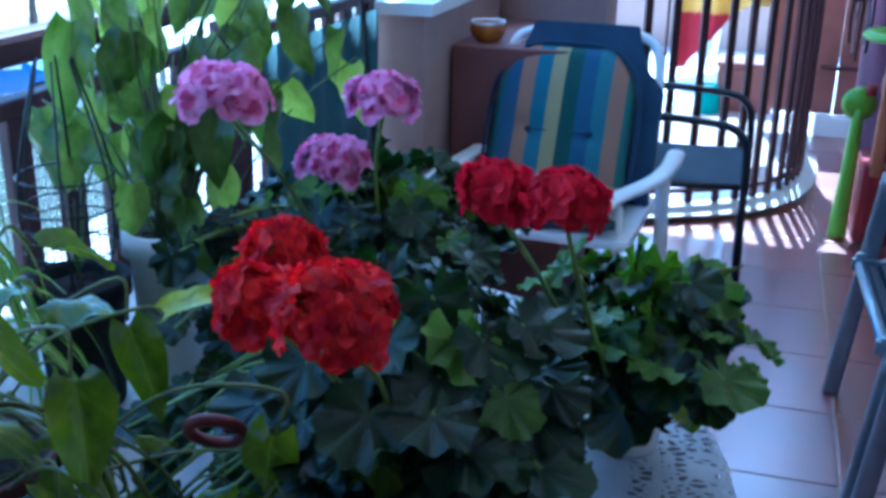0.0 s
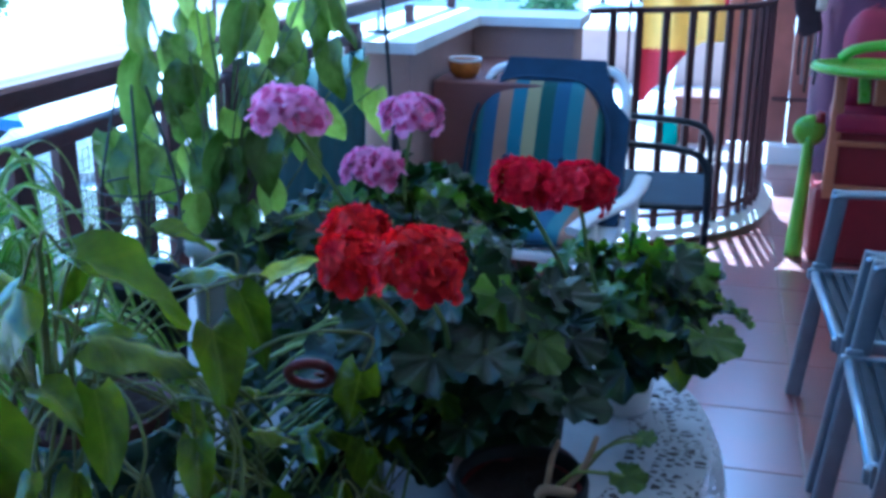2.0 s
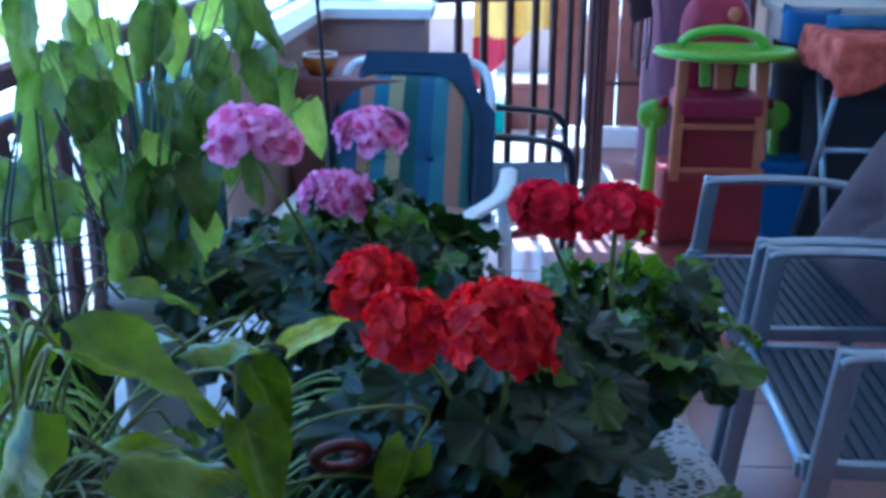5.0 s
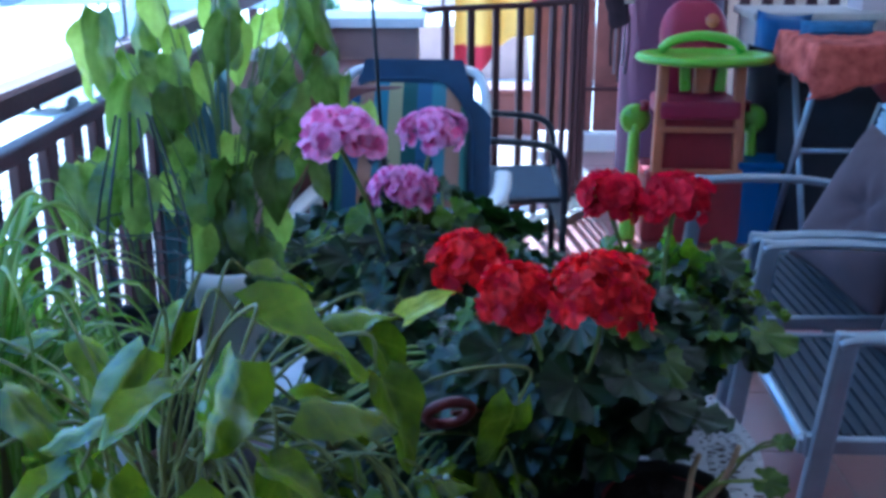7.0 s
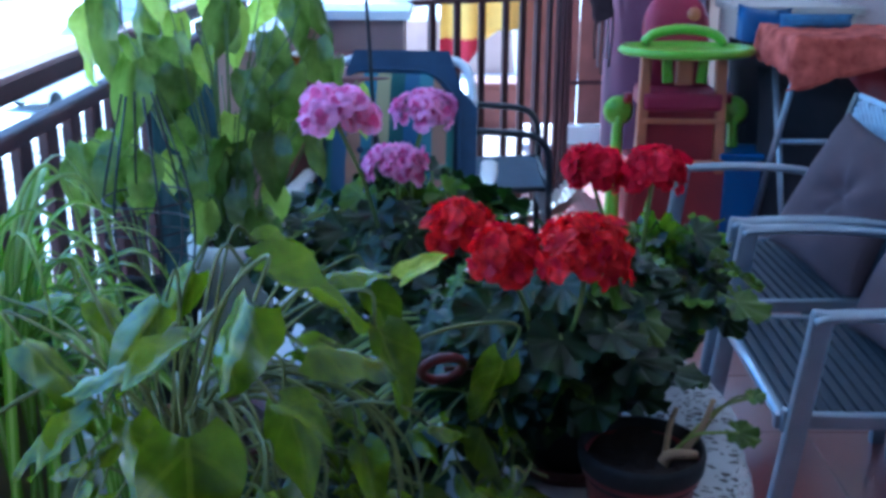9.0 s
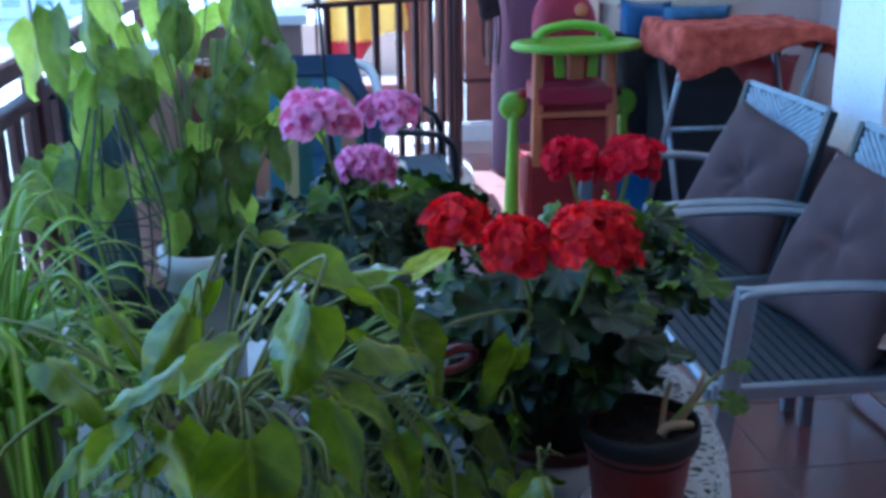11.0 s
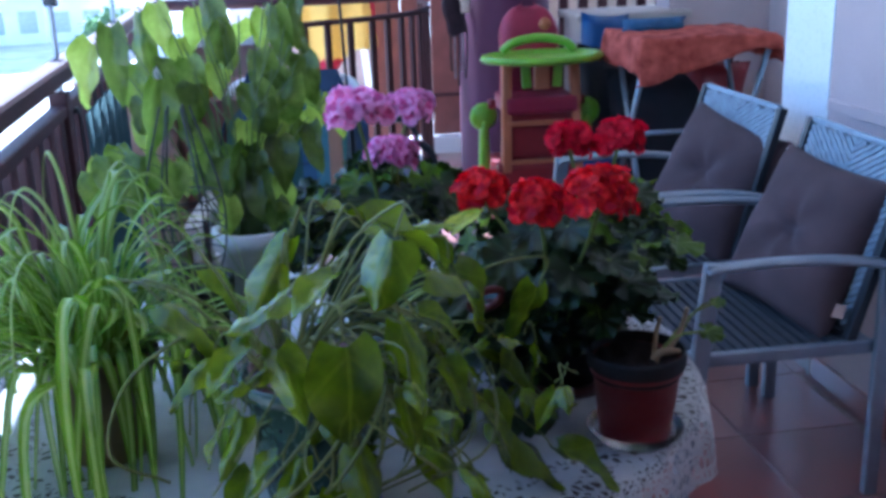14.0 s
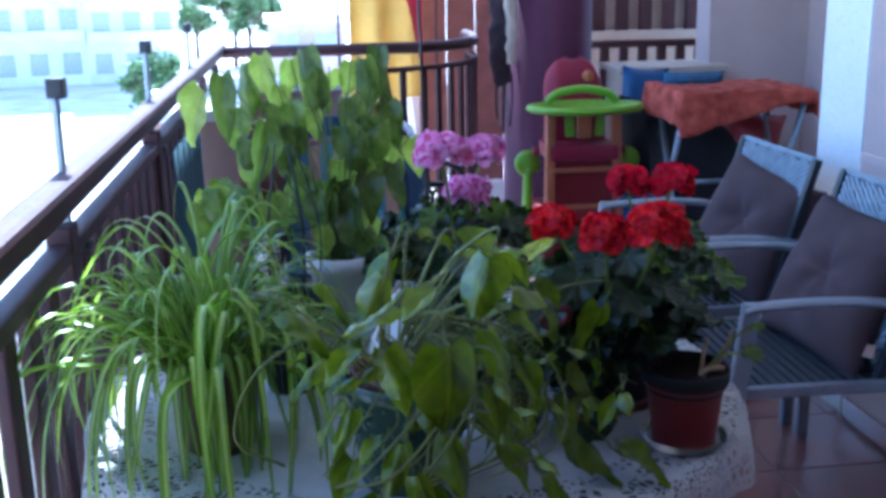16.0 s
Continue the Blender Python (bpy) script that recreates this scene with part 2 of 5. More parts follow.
CREAM = mat("cream laminate", rgb("b8ad9f"), 0.5, var=0.08)
YELLOW = mat("yellow cloth", rgb("e0c872"), 0.9, var=0.08, see=0.2)
FLAGRED = mat("red cloth", rgb("b83a50"), 0.9, var=0.08, see=0.2)
TEALP = mat("teal plastic", rgb("2f8a80"), 0.4, var=0.1)
TEAL = mat("teal shade netting", rgb("3f5f66"), 0.9, var=0.15, fine=500, see=0.15)
NETM = mat("galvanised mesh", rgb("b9bdbd"), 0.5, 0.4, var=0.1)
GLAZE = mat("ochre and cream glazed bowl", rgb("b06a24"), 0.2, var=0.3, scale=25)
DOORM = mat("white lacquered door", rgb("e2e8ea"), 0.3, var=0.04, scale=3)
LAWN = mat("dry green lawn", rgb("343e2c"), 0.95, var=0.35, scale=0.8, fine=8)
GROUND = mat("pale street paving", rgb("dedad2"), 0.9, var=0.2, scale=0.4, fine=6)
ASPH = mat("grey asphalt", rgb("8a8b8e"), 0.9, var=0.2, scale=0.6, fine=20)
FAC = mat("white facade", rgb("f2f0ec"), 0.85, var=0.08, scale=0.5)
FACB = mat("sand facade", rgb("ddd4c4"), 0.85, var=0.1, scale=0.5)
WIN = mat("grey window glass", rgb("bcc4c8"), 0.1, var=0.2)
TREEL = leaf_mat("tree leaf", rgb("566f4a"), rgb("728a62"), rgb("728a62"), 0.6, 0.4)
BARK = mat("bark", rgb("5b4a3c"), 0.9, var=0.3, scale=10)
GLASS = glass_mat("clear glass")
DARKM = mat("black cloth", rgb("1d1b20"), 0.9, var=0.3)
CARB = mat("blue car paint", rgb("234a86"), 0.25, var=0.05)
CARW = mat("silver car paint", rgb("b9bcc0"), 0.25, 0.3, var=0.05)
TYRE = mat("tyre rubber", rgb("1c1c1c"), 0.9)

# ---- building blocks ----


def part(name, bm, material, parent=None, label="", m=None, smooth=False):
    """Links a bmesh as one mesh object under a thing or a part."""
    me = bpy.data.meshes.new(name)
    if smooth:
        for f in bm.faces:
            f.smooth = True
    bm.to_mesh(me)
    bm.free()
    for k in (material if isinstance(material, (list, tuple)) else [material]):
        me.materials.append(k)
    return put(name, me, parent, m, label)


def put(name, me, parent=None, m=None, label=""):
    ob = new(name, me)
    if parent:
        ob.parent = parent
    if m is not None:
        ob.matrix_basis = m
    if label:
        ob["label"] = label
    return ob


def thing(name, m, label, category, group="", kind=""):
    ob = new(name)
    ob.empty_display_size = 0.05
    ob.matrix_basis = m
    return tagged(ob, label, category, group, kind)


def box(bm, c, s, bev=0.0, rot=None):
    r = bmesh.ops.create_cube(bm, size=1)
    m = Matrix.Translation(c) @ (rot or Matrix()) @ Matrix.Diagonal((*s, 1))
    bmesh.ops.transform(bm, matrix=m, verts=r["verts"])
    if bev:
        es = list({e for v in r["verts"] for e in v.link_edges})
        bmesh.ops.bevel(bm, geom=es, offset=bev, segments=2, affect="EDGES", profile=0.6)
    return bm


def boxed(c, s, bev=0.0, rot=None):
    return box(bmesh.new(), c, s, bev, rot)


def smooth_path(pts, n=6):
    """A Catmull-Rom line through the points."""
    p = [Vector(q) for q in pts]
    if len(p) < 3:
        return p
    q = [p[0] * 2 - p[1]] + p + [p[-1] * 2 - p[-2]]
    out = []
    for i in range(1, len(q) - 2):
        for k in range(n):
            t = k / n
            a, b, c, d = q[i - 1:i + 3]
            out.append(0.5 * (2 * b + (c - a) * t + (2 * a - 5 * b + 4 * c - d) * t * t + (3 * b - a - 3 * c + d) * t ** 3))
    return out + [p[-1]]


def tube(bm, pts, r, sides=8, taper=1.0, closed=False, flat=1.0):
    """A tube along a line of points, with capped ends."""
    pts = [Vector(p) for p in pts]
    rings, up, n = [], Vector((0, 0, 1)), len(pts)
    for i, p in enumerate(pts):
        d = (pts[(i + 1) % n if closed else min(i + 1, n - 1)] - pts[i - 1 if closed else max(i - 1, 0)]).normalized()
        if abs(d.dot(up)) > 0.98:
            up = Vector((0, 1, 0)) if abs(d.y) < 0.9 else Vector((1, 0, 0))
        a = d.cross(up).normalized()
        b = a.cross(d)
        up = b
        rr = r * (1 + (taper - 1) * i / max(1, n - 1))
        rings.append([bm.verts.new(p + rr * (math.cos(k * 2 * math.pi / sides) * a + flat * math.sin(k * 2 * math.pi / sides) * b)) for k in range(sides)])
    for i in range(n if closed else n - 1):
        u, v = rings[i], rings[(i + 1) % n]
        for k in range(sides):
            bm.faces.new((u[k], u[(k + 1) % sides], v[(k + 1) % sides], v[k])).smooth = sides > 5
    if not closed:
        bm.faces.new(rings[0][::-1]), bm.faces.new(rings[-1])
    return bm


def tubed(pts, r, sides=8, **k):
    return tube(bmesh.new(), pts, r, sides, **k)


def lathe(prof, seg=32, bm=None):
    """A turned body from (radius, height) pairs."""
    bm = bm or bmesh.new()
    rings = []
    for r, z in prof:
        rings.append([bm.verts.new((r * math.cos(i * 2 * math.pi / seg), r * math.sin(i * 2 * math.pi / seg), z)) for i in range(seg)] if r > 1e-6 else [bm.verts.new((0, 0, z))])
    for a, b in zip(rings, rings[1:]):
        for i in range(seg):
            j = (i + 1) % seg
            if len(a) == 1 and len(b) == 1:
                continue
            if len(a) == 1:
                f = bm.faces.new((a[0], b[j], b[i]))
            elif len(b) == 1:
                f = bm.faces.new((a[i], a[j], b[0]))
            else:
                f = bm.faces.new((a[i], a[j], b[j], b[i]))
            f.smooth = True
    return bm


def pot_profile(r0, r1, h, lip=0.006, thick=0.004):
    """From the bottom's middle up outside, over the rolled lip and down inside."""
    return [(0, 0), (r0 * 0.96, 0), (r0, 0.004), (r1 - 0.002, h * 0.86), (r1 + lip, h * 0.87), (r1 + lip, h), (r1 + lip - thick, h + 0.002), (r1 - thick, h - 0.004), (r0 * 0.9, h * 0.3), (0, h * 0.3)]


def soil_mesh(r, z, seed):
    bm = bmesh.new()
    rnd = random.Random(seed)
    prof = [(r * k / 6, z) for k in range(6, -1, -1)]
    lathe(prof[:-1] + [(0, z + 0.006)], 28, bm)
    for v in bm.verts:
        v.co.z += rnd.uniform(-0.004, 0.006)
    return bm


def panel(bm, pts, depth):
    """A flat outline in x and y, given depth in z."""
    lo = [bm.verts.new((x, y, 0)) for x, y in pts]
    hi = [bm.verts.new((x, y, depth)) for x, y in pts]
    bm.faces.new(lo[::-1]), bm.faces.new(hi)
    for i in range(len(pts)):
        j = (i + 1) % len(pts)
        bm.faces.new((lo[i], lo[j], hi[j], hi[i]))
    return bm


def pillow(w, h, d, seed=1, n=14):
    """A stuffed cushion standing in x and z, its seam round the edge."""
    bm = bmesh.new()
    rnd = noise
    sides = []
    for s in (1, -1):
        g = []
        for i in range(n + 1):
            row = []
            for j in range(n + 1):
                u, v = 2 * i / n - 1, 2 * j / n - 1
                puff = ((1 - abs(u) ** 3) * (1 - abs(v) ** 3)) ** 0.5 if abs(u) < 1 and abs(v) < 1 else 0
                pull = 1 + 0.035 * (abs(u) * abs(v)) ** 3
                k = 0.10 * rnd.noise(Vector((u * 2.3 + seed, v * 2.3, s)))
                inset = 1 - 0.05 * (1 - v * v) * (abs(u) ** 4)
                inset2 = 1 - 0.05 * (1 - u * u) * (abs(v) ** 4)
                row.append(bm.verts.new((u * w / 2 * pull * inset, s * d / 2 * puff * (1 + k), v * h / 2 * pull * inset2)))
            g.append(row)
        for i in range(n):
            for j in range(n):
                f = (g[i][j], g[i + 1][j], g[i + 1][j + 1], g[i][j + 1])
                bm.faces.new(f if s < 0 else f[::-1]).smooth = True
        sides.append(g)
    bmesh.ops.remove_doubles(bm, verts=bm.verts, dist=1e-5)
    return bm


# ---- leaves ----


def blade_mesh(name, material, width, fold=0.25, droop=0.35, wave=0.02, lobe=0.2, nu=6, nv=10, seed=0, shape=0.5, tip=1.0, cup=0.0):
    """A leaf one unit long along +y from its stalk, upper side +z, folded on the midrib, drooping and waved. lobe: how far the two ears reach back."""
    rnd = random.Random(seed)
    ph = [rnd.uniform(0, 6.28) for _ in range(4)]
    bm = bmesh.new()
    uvl = bm.loops.layers.uv.new("UVMap")
    grid, uvs = [], {}
    for j in range(nv + 1):
        t = 0.05 + 0.95 * j / nv
        w = width * max(0.0, math.sin(math.pi * min(1, t ** shape))) ** (0.85 * tip)
        row = []
        for i in range(nu + 1):
            s = 2 * i / nu - 1
            x = s * w / 2
            back = -lobe * (abs(s) ** 1.6) * max(0, 1 - t / 0.35) ** 1.3
            y = t + back
            z = -droop * (t ** 2) + fold * abs(x) * (1 if cup == 0 else (1 - 2 * abs(s) * cup))
            z += wave * math.sin(t * 9 + ph[0] + s * 2) * abs(s) + 0.4 * wave * math.sin(t * 21 + ph[1])
            ang = droop * t * 0.9
            v = bm.verts.new((x + 0.03 * math.sin(t * 3 + ph[2]), y * math.cos(ang * 0.6), z))
            uvs[v] = (i / nu, t)
            row.append(v)
        grid.append(row)
    for j in range(nv):
        for i in range(nu):
            f = bm.faces.new((grid[j][i], grid[j][i + 1], grid[j + 1][i + 1], grid[j + 1][i]))
            f.smooth = True
            for lp in f.loops:
                lp[uvl].uv = uvs[lp.vert]
    me = bpy.data.meshes.new(name)
    bm.to_mesh(me)
    bm.free()
    me.materials.append(material)
    return me


def round_leaf_mesh(name, material, seed=0, rings=5, seg=45):
    """A geranium leaf: round, scalloped and pleated, with a notch where the stalk comes in. One unit across; stalk at the origin, tip along +y."""
    rnd = random.Random(seed)
    ph, cup = rnd.uniform(0, 6.28), rnd.uniform(-0.15, 0.25)
    bm = bmesh.new()
    uvl = bm.loops.layers.uv.new("UVMap")
    mid = bm.verts.new((0, 0, 0))
    uvs = {mid: (0.5, 0.0)}
    prev = None
    grid = []
    for k in range(1, rings + 1):
        rr = k / rings
        row = []
        for i in range(seg + 1):
            a = radians(-75) + radians(330) * i / seg
            edge = 0.5 * (1 + 0.045 * math.cos(9 * (a - radians(90))) + 0.05 * math.sin(2 * a + ph))
            lob = 0.5 * (1 + 0.025 * math.cos(18 * a))
            r = rr * edge * (lob / 0.5 if k == rings else 1)
            z = cup * r * r * 1.6 + 0.07 * rr ** 2 * math.sin(7 * a + ph) + 0.025 * rr * math.cos(18 * a)
            v = bm.verts.new((r * math.cos(a), r * math.sin(a) + 0.12 * rr, z))
            uvs[v] = (0.5 + 0.5 * math.sin(4.5 * (a - radians(90))) * 0.9, rr)
            row.append(v)
        grid.append(row)
    for i in range(seg):
        bm.faces.new((mid, grid[0][i], grid[0][i + 1]))
    for k in range(rings - 1):
        for i in range(seg):
            bm.faces.new((grid[k][i], grid[k + 1][i], grid[k + 1][i + 1], grid[k][i + 1]))
    for f in bm.faces:
        f.smooth = True
        for lp in f.loops:
            lp[uvl].uv = uvs[lp.vert]
    me = bpy.data.meshes.new(name)
    bm.to_mesh(me)
    bm.free()
    me.materials.append(material)
    return me


def floret_mesh(name, materials, seed, petals=7):
    """One double floret: ruffled petals round a middle, facing +z, about one unit across."""
    rnd = random.Random(seed)
    bm = bmesh.new()
    for p in range(petals):
        inner = p >= 5
        a0 = p * 2 * math.pi / 5 + rnd.uniform(-0.2, 0.2) + (0.6 if inner else 0)
        ln, wd, lift = (0.36, 0.34, 0.75) if inner else (0.55, 0.52, rnd.uniform(0.1, 0.4))
        ph = rnd.uniform(0, 6.28)
        rows = []
        for j in range(5):
            t = j / 4
            w = wd * (0.2 + 0.95 * math.sin(math.pi * min(0.62, 0.62 * t))) * (0.8 if j == 4 else 1)
            row = []
            for i in range(5):
                s = i / 2 - 1
                y, x = t * ln * (1 - 0.12 * s * s * t), s * w / 2
                z = lift * t * ln - 0.25 * t * t * ln + 0.10 * wd * math.sin(s * 4 + ph) * t + 0.3 * wd * s * s * t * 0.5
                row.append(bm.verts.new((x * math.cos(a0) - y * math.sin(a0), x * math.sin(a0) + y * math.cos(a0), z)))
            rows.append(row)
        for j in range(4):
            for i in range(4):
                f = bm.faces.new((rows[j][i], rows[j][i + 1], rows[j + 1][i + 1], rows[j + 1][i]))
                f.smooth = True
                f.material_index = 1 if inner or j < 1 else 0
    me = bpy.data.meshes.new(name)
    bm.to_mesh(me)
    bm.free()
    for k in materials:
        me.materials.append(k)
    return me


def aim(at, along, up=(0, 0, 1), size=1.0, spin=0.0):
    """A pose whose +y runs along a way, +z as near to up as it can, scaled."""
    y = Vector(along).normalized()
    x = y.cross(Vector(up))
    if x.length < 1e-3:
        x = y.cross(Vector((1, 0.2, 0)))
    x.normalize()
    z = x.cross(y)
    r = Matrix((x, y, z)).transposed().to_4x4()
    sc = (size,) * 3 if isinstance(size, (int, float)) else size
    return Matrix.Translation(at) @ r @ pose(0, 0, 0, 0, spin, 0) @ Matrix.Diagonal((*sc, 1))


POTHOS_ME = [blade_mesh("leaf", POTHOS, 0.68 + 0.05 * (i % 3), (-0.34, 0.5, -0.5)[i % 3], 0.12 + 0.08 * i, 0.05, 0.14, seed=i, shape=0.62) for i in range(6)]
LEMON_ME = blade_mesh("leaf", LEMON, 0.62, 0.35, 0.15, 0.04, 0.14, seed=9, shape=0.58)
ARROW_ME = [blade_mesh("leaf", ARROW, 0.60 + 0.04 * i, (0.25, -0.3, 0.5)[i % 3], 0.1 + 0.1 * i, 0.05, 0.1, seed=20 + i, shape=0.6) for i in range(5)]
ARROWY_ME = [blade_mesh("leaf", ARROWY, 0.58 + 0.05 * i, 0.35, 0.1 + 0.12 * i, 0.04, 0.1, seed=30 + i, shape=0.6) for i in range(3)]
GER_ME = [round_leaf_mesh("leaf", GERL, i) for i in range(5)]
GERY_ME = [round_leaf_mesh("leaf", GERY, 10 + i) for i in range(2)]
PINK_ME = [floret_mesh("floret", (PINK, PINKIN), i) for i in range(3)]
RED_ME = [floret_mesh("floret", (RED, CRIM), 10 + i) for i in range(3)]
CRIM_ME = [floret_mesh("floret", (CRIM, CRIM), 20 + i) for i in range(3)]

# ---- the balcony ----
floor = tagged(part("floor", boxed((1.3, 1.7, -0.0825), (4.6, 9.0, 0.16), 0), GROUT), "terracotta tiled balcony floor with grey joints", "floor", kind="structure")
ceiling = tagged(part("ceiling", boxed((1.6, 1.3, 2.72), (3.7, 8.2, 0.2), 0.01), CEIL), "white painted ceiling of the balcony", "ceiling", kind="structure")

bm = boxed((2.017, -0.276, 1.3), (0.3, 4.69, 2.6), 0.006)
# out-of-view ceiling piece, added to keep the balcony's far end shaded
shade_ceiling = tagged(part("shade_ceiling", boxed((2.4, 5.9, 2.72), (2.1, 1.2, 0.2), 0.01), CEIL), "unseen white ceiling piece added to shade the end of the balcony", "ceiling", kind="structure")
wall_house = tagged(part("wall_house", bm, WALL), "pale lilac rendered house wall with a sill band", "wall", kind="structure")
part("sill_band", boxed((1.864, -0.276, 0.845), (0.012, 4.67, 0.03), 0.003), WALL, wall_house)
wall_recess = tagged(part("wall_recess", boxed((2.72, 4.70, 1.3), (0.74, 0.2, 2.6), 0.006), WALL), "pale lilac rendered wall of the recess", "wall", kind="structure")
wall_side = tagged(part("wall_side", boxed((3.0, 3.5, 1.3), (0.2, 2.2, 2.6), 0.006), WALL), "pale lilac rendered side wall in the shade", "wall", kind="structure")
# two unseen walls, added to shut out light from behind the camera
unseen_wall_back = tagged(part("unseen_wall_back", boxed((0.8, -2.68, 1.3), (2.7, 0.2, 2.6), 0.006), WALL), "unseen plain rendered wall added to close the balcony", "wall", kind="structure")
unseen_wall_left = tagged(part("unseen_wall_left", boxed((-0.28, -1.5, 1.3), (0.16, 2.3, 2.6), 0.006), WALL), "unseen plain rendered wall added to close the balcony's side behind the camera", "wall", kind="structure")
wall_far = tagged(part("wall_far", boxed((3.4, 2.3, 1.3), (0.2, 6.6, 2.6), 0.006), WALL), "plain rendered house wall behind the recess", "wall", kind="structure")

# white door leaf standing at the end of the house wall
door = thing("door_1", pose(1.895, 2.228, 0), "white lacquered balcony door leaf standing ajar", "door", kind="structure")
part("leaf_panel", boxed((0, 0, 1.02), (0.04, 0.288, 2.04), 0.006), DOORM, door)
part("frame_edge", boxed((-0.003, -0.15, 1.02), (0.05, 0.012, 2.04), 0.003), DOORM, door)

# red tiled skirting along the house wall
skirt = thing("baseboard", pose(1.859, 0.0, 0.002), "red terracotta skirting tiles along the wall", "skirting", kind="structure")
sk_me = None
for i in range(12):
    y = -2.4 + i * 0.385
    if sk_me is None:
        ob = part("tile", boxed((0, 0, 0.04), (0.014, 0.379, 0.08), 0.003), TILE, skirt, m=pose(0, y, 0))
        sk_me = ob.data
    else:
        put("tile", sk_me, skirt, pose(0, y, 0))

# round column
col = tagged(part("column", lathe([(0, 0), (0.25, 0), (0.25, 0.02), (0.245, 0.03), (0.245, 2.6), (0, 2.6)], 48), COLUMN), "round column painted glossy maroon", "column", kind="structure")
col.matrix_basis = pose(1.55, 4.95, 0)

# pier with white slab, and the lower block in front of it
pier = thing("pier_wall", pose(0, 0, 0), "rendered parapet pier with a white stone slab on top", "parapet", kind="structure")
bm = bmesh.new()
panel(bm, [(-0.30, 2.632), (-0.03, 2.632), (-0.03, 3.502), (0.35, 3.502), (0.35, 3.76), (-0.30, 3.76)], 0.948)
part("body", bm, PIER, pier)
bm = bmesh.new()
panel(bm, [(-0.33, 2.604), (0.0, 2.604), (0.0, 3.474), (0.375, 3.474), (0.375, 3.79), (-0.33, 3.79)], 0.034)
part("slab", bm, SLAB, pier, "white stone coping slab", m=pose(0, 0, 0.948))
block = tagged(part("low_block", boxed((0.16, 3.185, 0.416), (0.36, 0.62, 0.832), 0.008), BLOCK), "low brown painted block beside the pier", "block", kind="structure")

# straight railing along the open side
RX = -0.175
rail = thing("balcony_railing", pose(RX, 0, 0), "maroon iron balcony railing with flat balusters", "railing", kind="structure")
part("handrail", boxed((0, 0.78, 1.083), (0.05, 6.76, 0.048), 0.012), RAILM, rail)
part("lower_rail", boxed((0, 0.08, 0.999), (0.035, 5.04, 0.028), 0.006), RAILM, rail)
part("foot_rail", boxed((0, 0.08, 0.09), (0.035, 5.04, 0.03), 0.006), RAILM, rail)
me = None
for i in range(41):
    y = -2.293 + i * 0.1205
    if me is None:
        me = part("baluster", boxed((0, 0, 0.545), (0.02, 0.05, 0.88), 0.004), RAILM, rail, m=pose(0, y, 0)).data
    else:
        put("baluster", me, rail, pose(0, y, 0))
me = None
for y in (-1.6, -0.55, 0.72, 1.74, 2.55, 3.15, 3.75):
    if me is None:
        me = part("post", boxed((0, 0, 0.53), (0.04, 0.05, 1.02), 0.004), RAILM, rail, m=pose(0, y, 0)).data
    elif y < 2.6:
        put("post", me, rail, pose(0, y, 0))
    else:
        part("short_post", boxed((0, 0, 1.015), (0.03, 0.03, 0.06), 0.003), RAILM, rail, m=pose(0, y, 0))
kerb = tagged(part("kerb", boxed((RX, 0.08, 0.03), (0.16, 5.04, 0.07), 0.006), SLAB), "pale stone kerb under the railing", "kerb", kind="structure")

# slim brackets clamped to the handrail, each with a black block
for y in (0.81, 1.82, 2.83):
    k = thing("rail_bracket", pose(RX - 0.01, y, 0), "slim steel bracket with a black block clamped to the handrail", "bracket", group="brackets on the handrail")
    part("rod", boxed((0, 0, 1.09), (0.012, 0.02, 0.27), 0.003), ALU, k)
    part("clamp", boxed((0.0, 0, 0.985), (0.07, 0.03, 0.014), 0.003), BLACKM, k)
    part("block", boxed((0, 0.02, 1.238), (0.028, 0.034, 0.034), 0.004), BLACKM, k)
# shade cloth hung over the lower rail
bm = bmesh.new()
g = []
for i in range(41):
    row = []
    for j in range(9):
        row.append(bm.verts.new((0.012 * math.sin(i * 0.9) * (1 - 0.6 * j / 8), i * 0.018, 0.2 + 0.77 * j / 8)))
    g.append(row)
for i in range(40):
    for j in range(8):
        bm.faces.new((g[i][j], g[i + 1][j], g[i + 1][j + 1], g[i][j + 1])).smooth = True
ob = tagged(part("shade_cloth", bm, TEAL, m=pose(RX + 0.035, 1.85, 0)), "teal shade cloth hung in folds on the railing", "cloth")
ob.modifiers.new("thickness", "SOLIDIFY").thickness = 0.003

# fine wire mesh behind the balusters
bm = bmesh.new()
for i in range(120):
    y = 0.45 + i * 0.018
    box(bm, (0, y, 0.53), (0.0022, 0.0022, 0.86))
for k in range(48):
    box(bm, (0, 1.52, 0.11 + k * 0.018), (0.0022, 2.16, 0.0022))
tagged(part("wire_mesh", bm, NETM, m=pose(RX - 0.025, 0, 0)), "fine galvanised wire mesh tied behind the balusters", "wire mesh", kind="structure")

# curved railing at the corner
CURVE = smooth_path([(x, y, 0) for x, y in ((0.358, 3.838), (0.484, 3.922), (0.621, 3.99), (0.758, 4.065), (0.903, 4.183), (1.007, 4.326), (1.078, 4.537), (1.107, 4.789), (1.115, 5.084))], 8)
crail = thing("curved_railing", pose(0, 0, 0), "curved maroon iron railing with flat upright bars", "railing", kind="structure")
part("top_bar", tubed([p + Vector((0, 0, 0.978)) for p in CURVE], 0.013, 8), RAILM, crail)
part("bottom_bar", tubed([p + Vector((0, 0, 0.12)) for p in CURVE], 0.011, 8), RAILM, crail)
part("handrail", tubed([Vector((RX, 4.08, 1.07)), Vector((0.37, 4.08, 1.07))] + [p + Vector((0, 0.05, 1.07)) for p in CURVE if p.y > 4.06], 0.028, 10), RAILM, crail)
acc, last, me = 0.0, CURVE[0], None
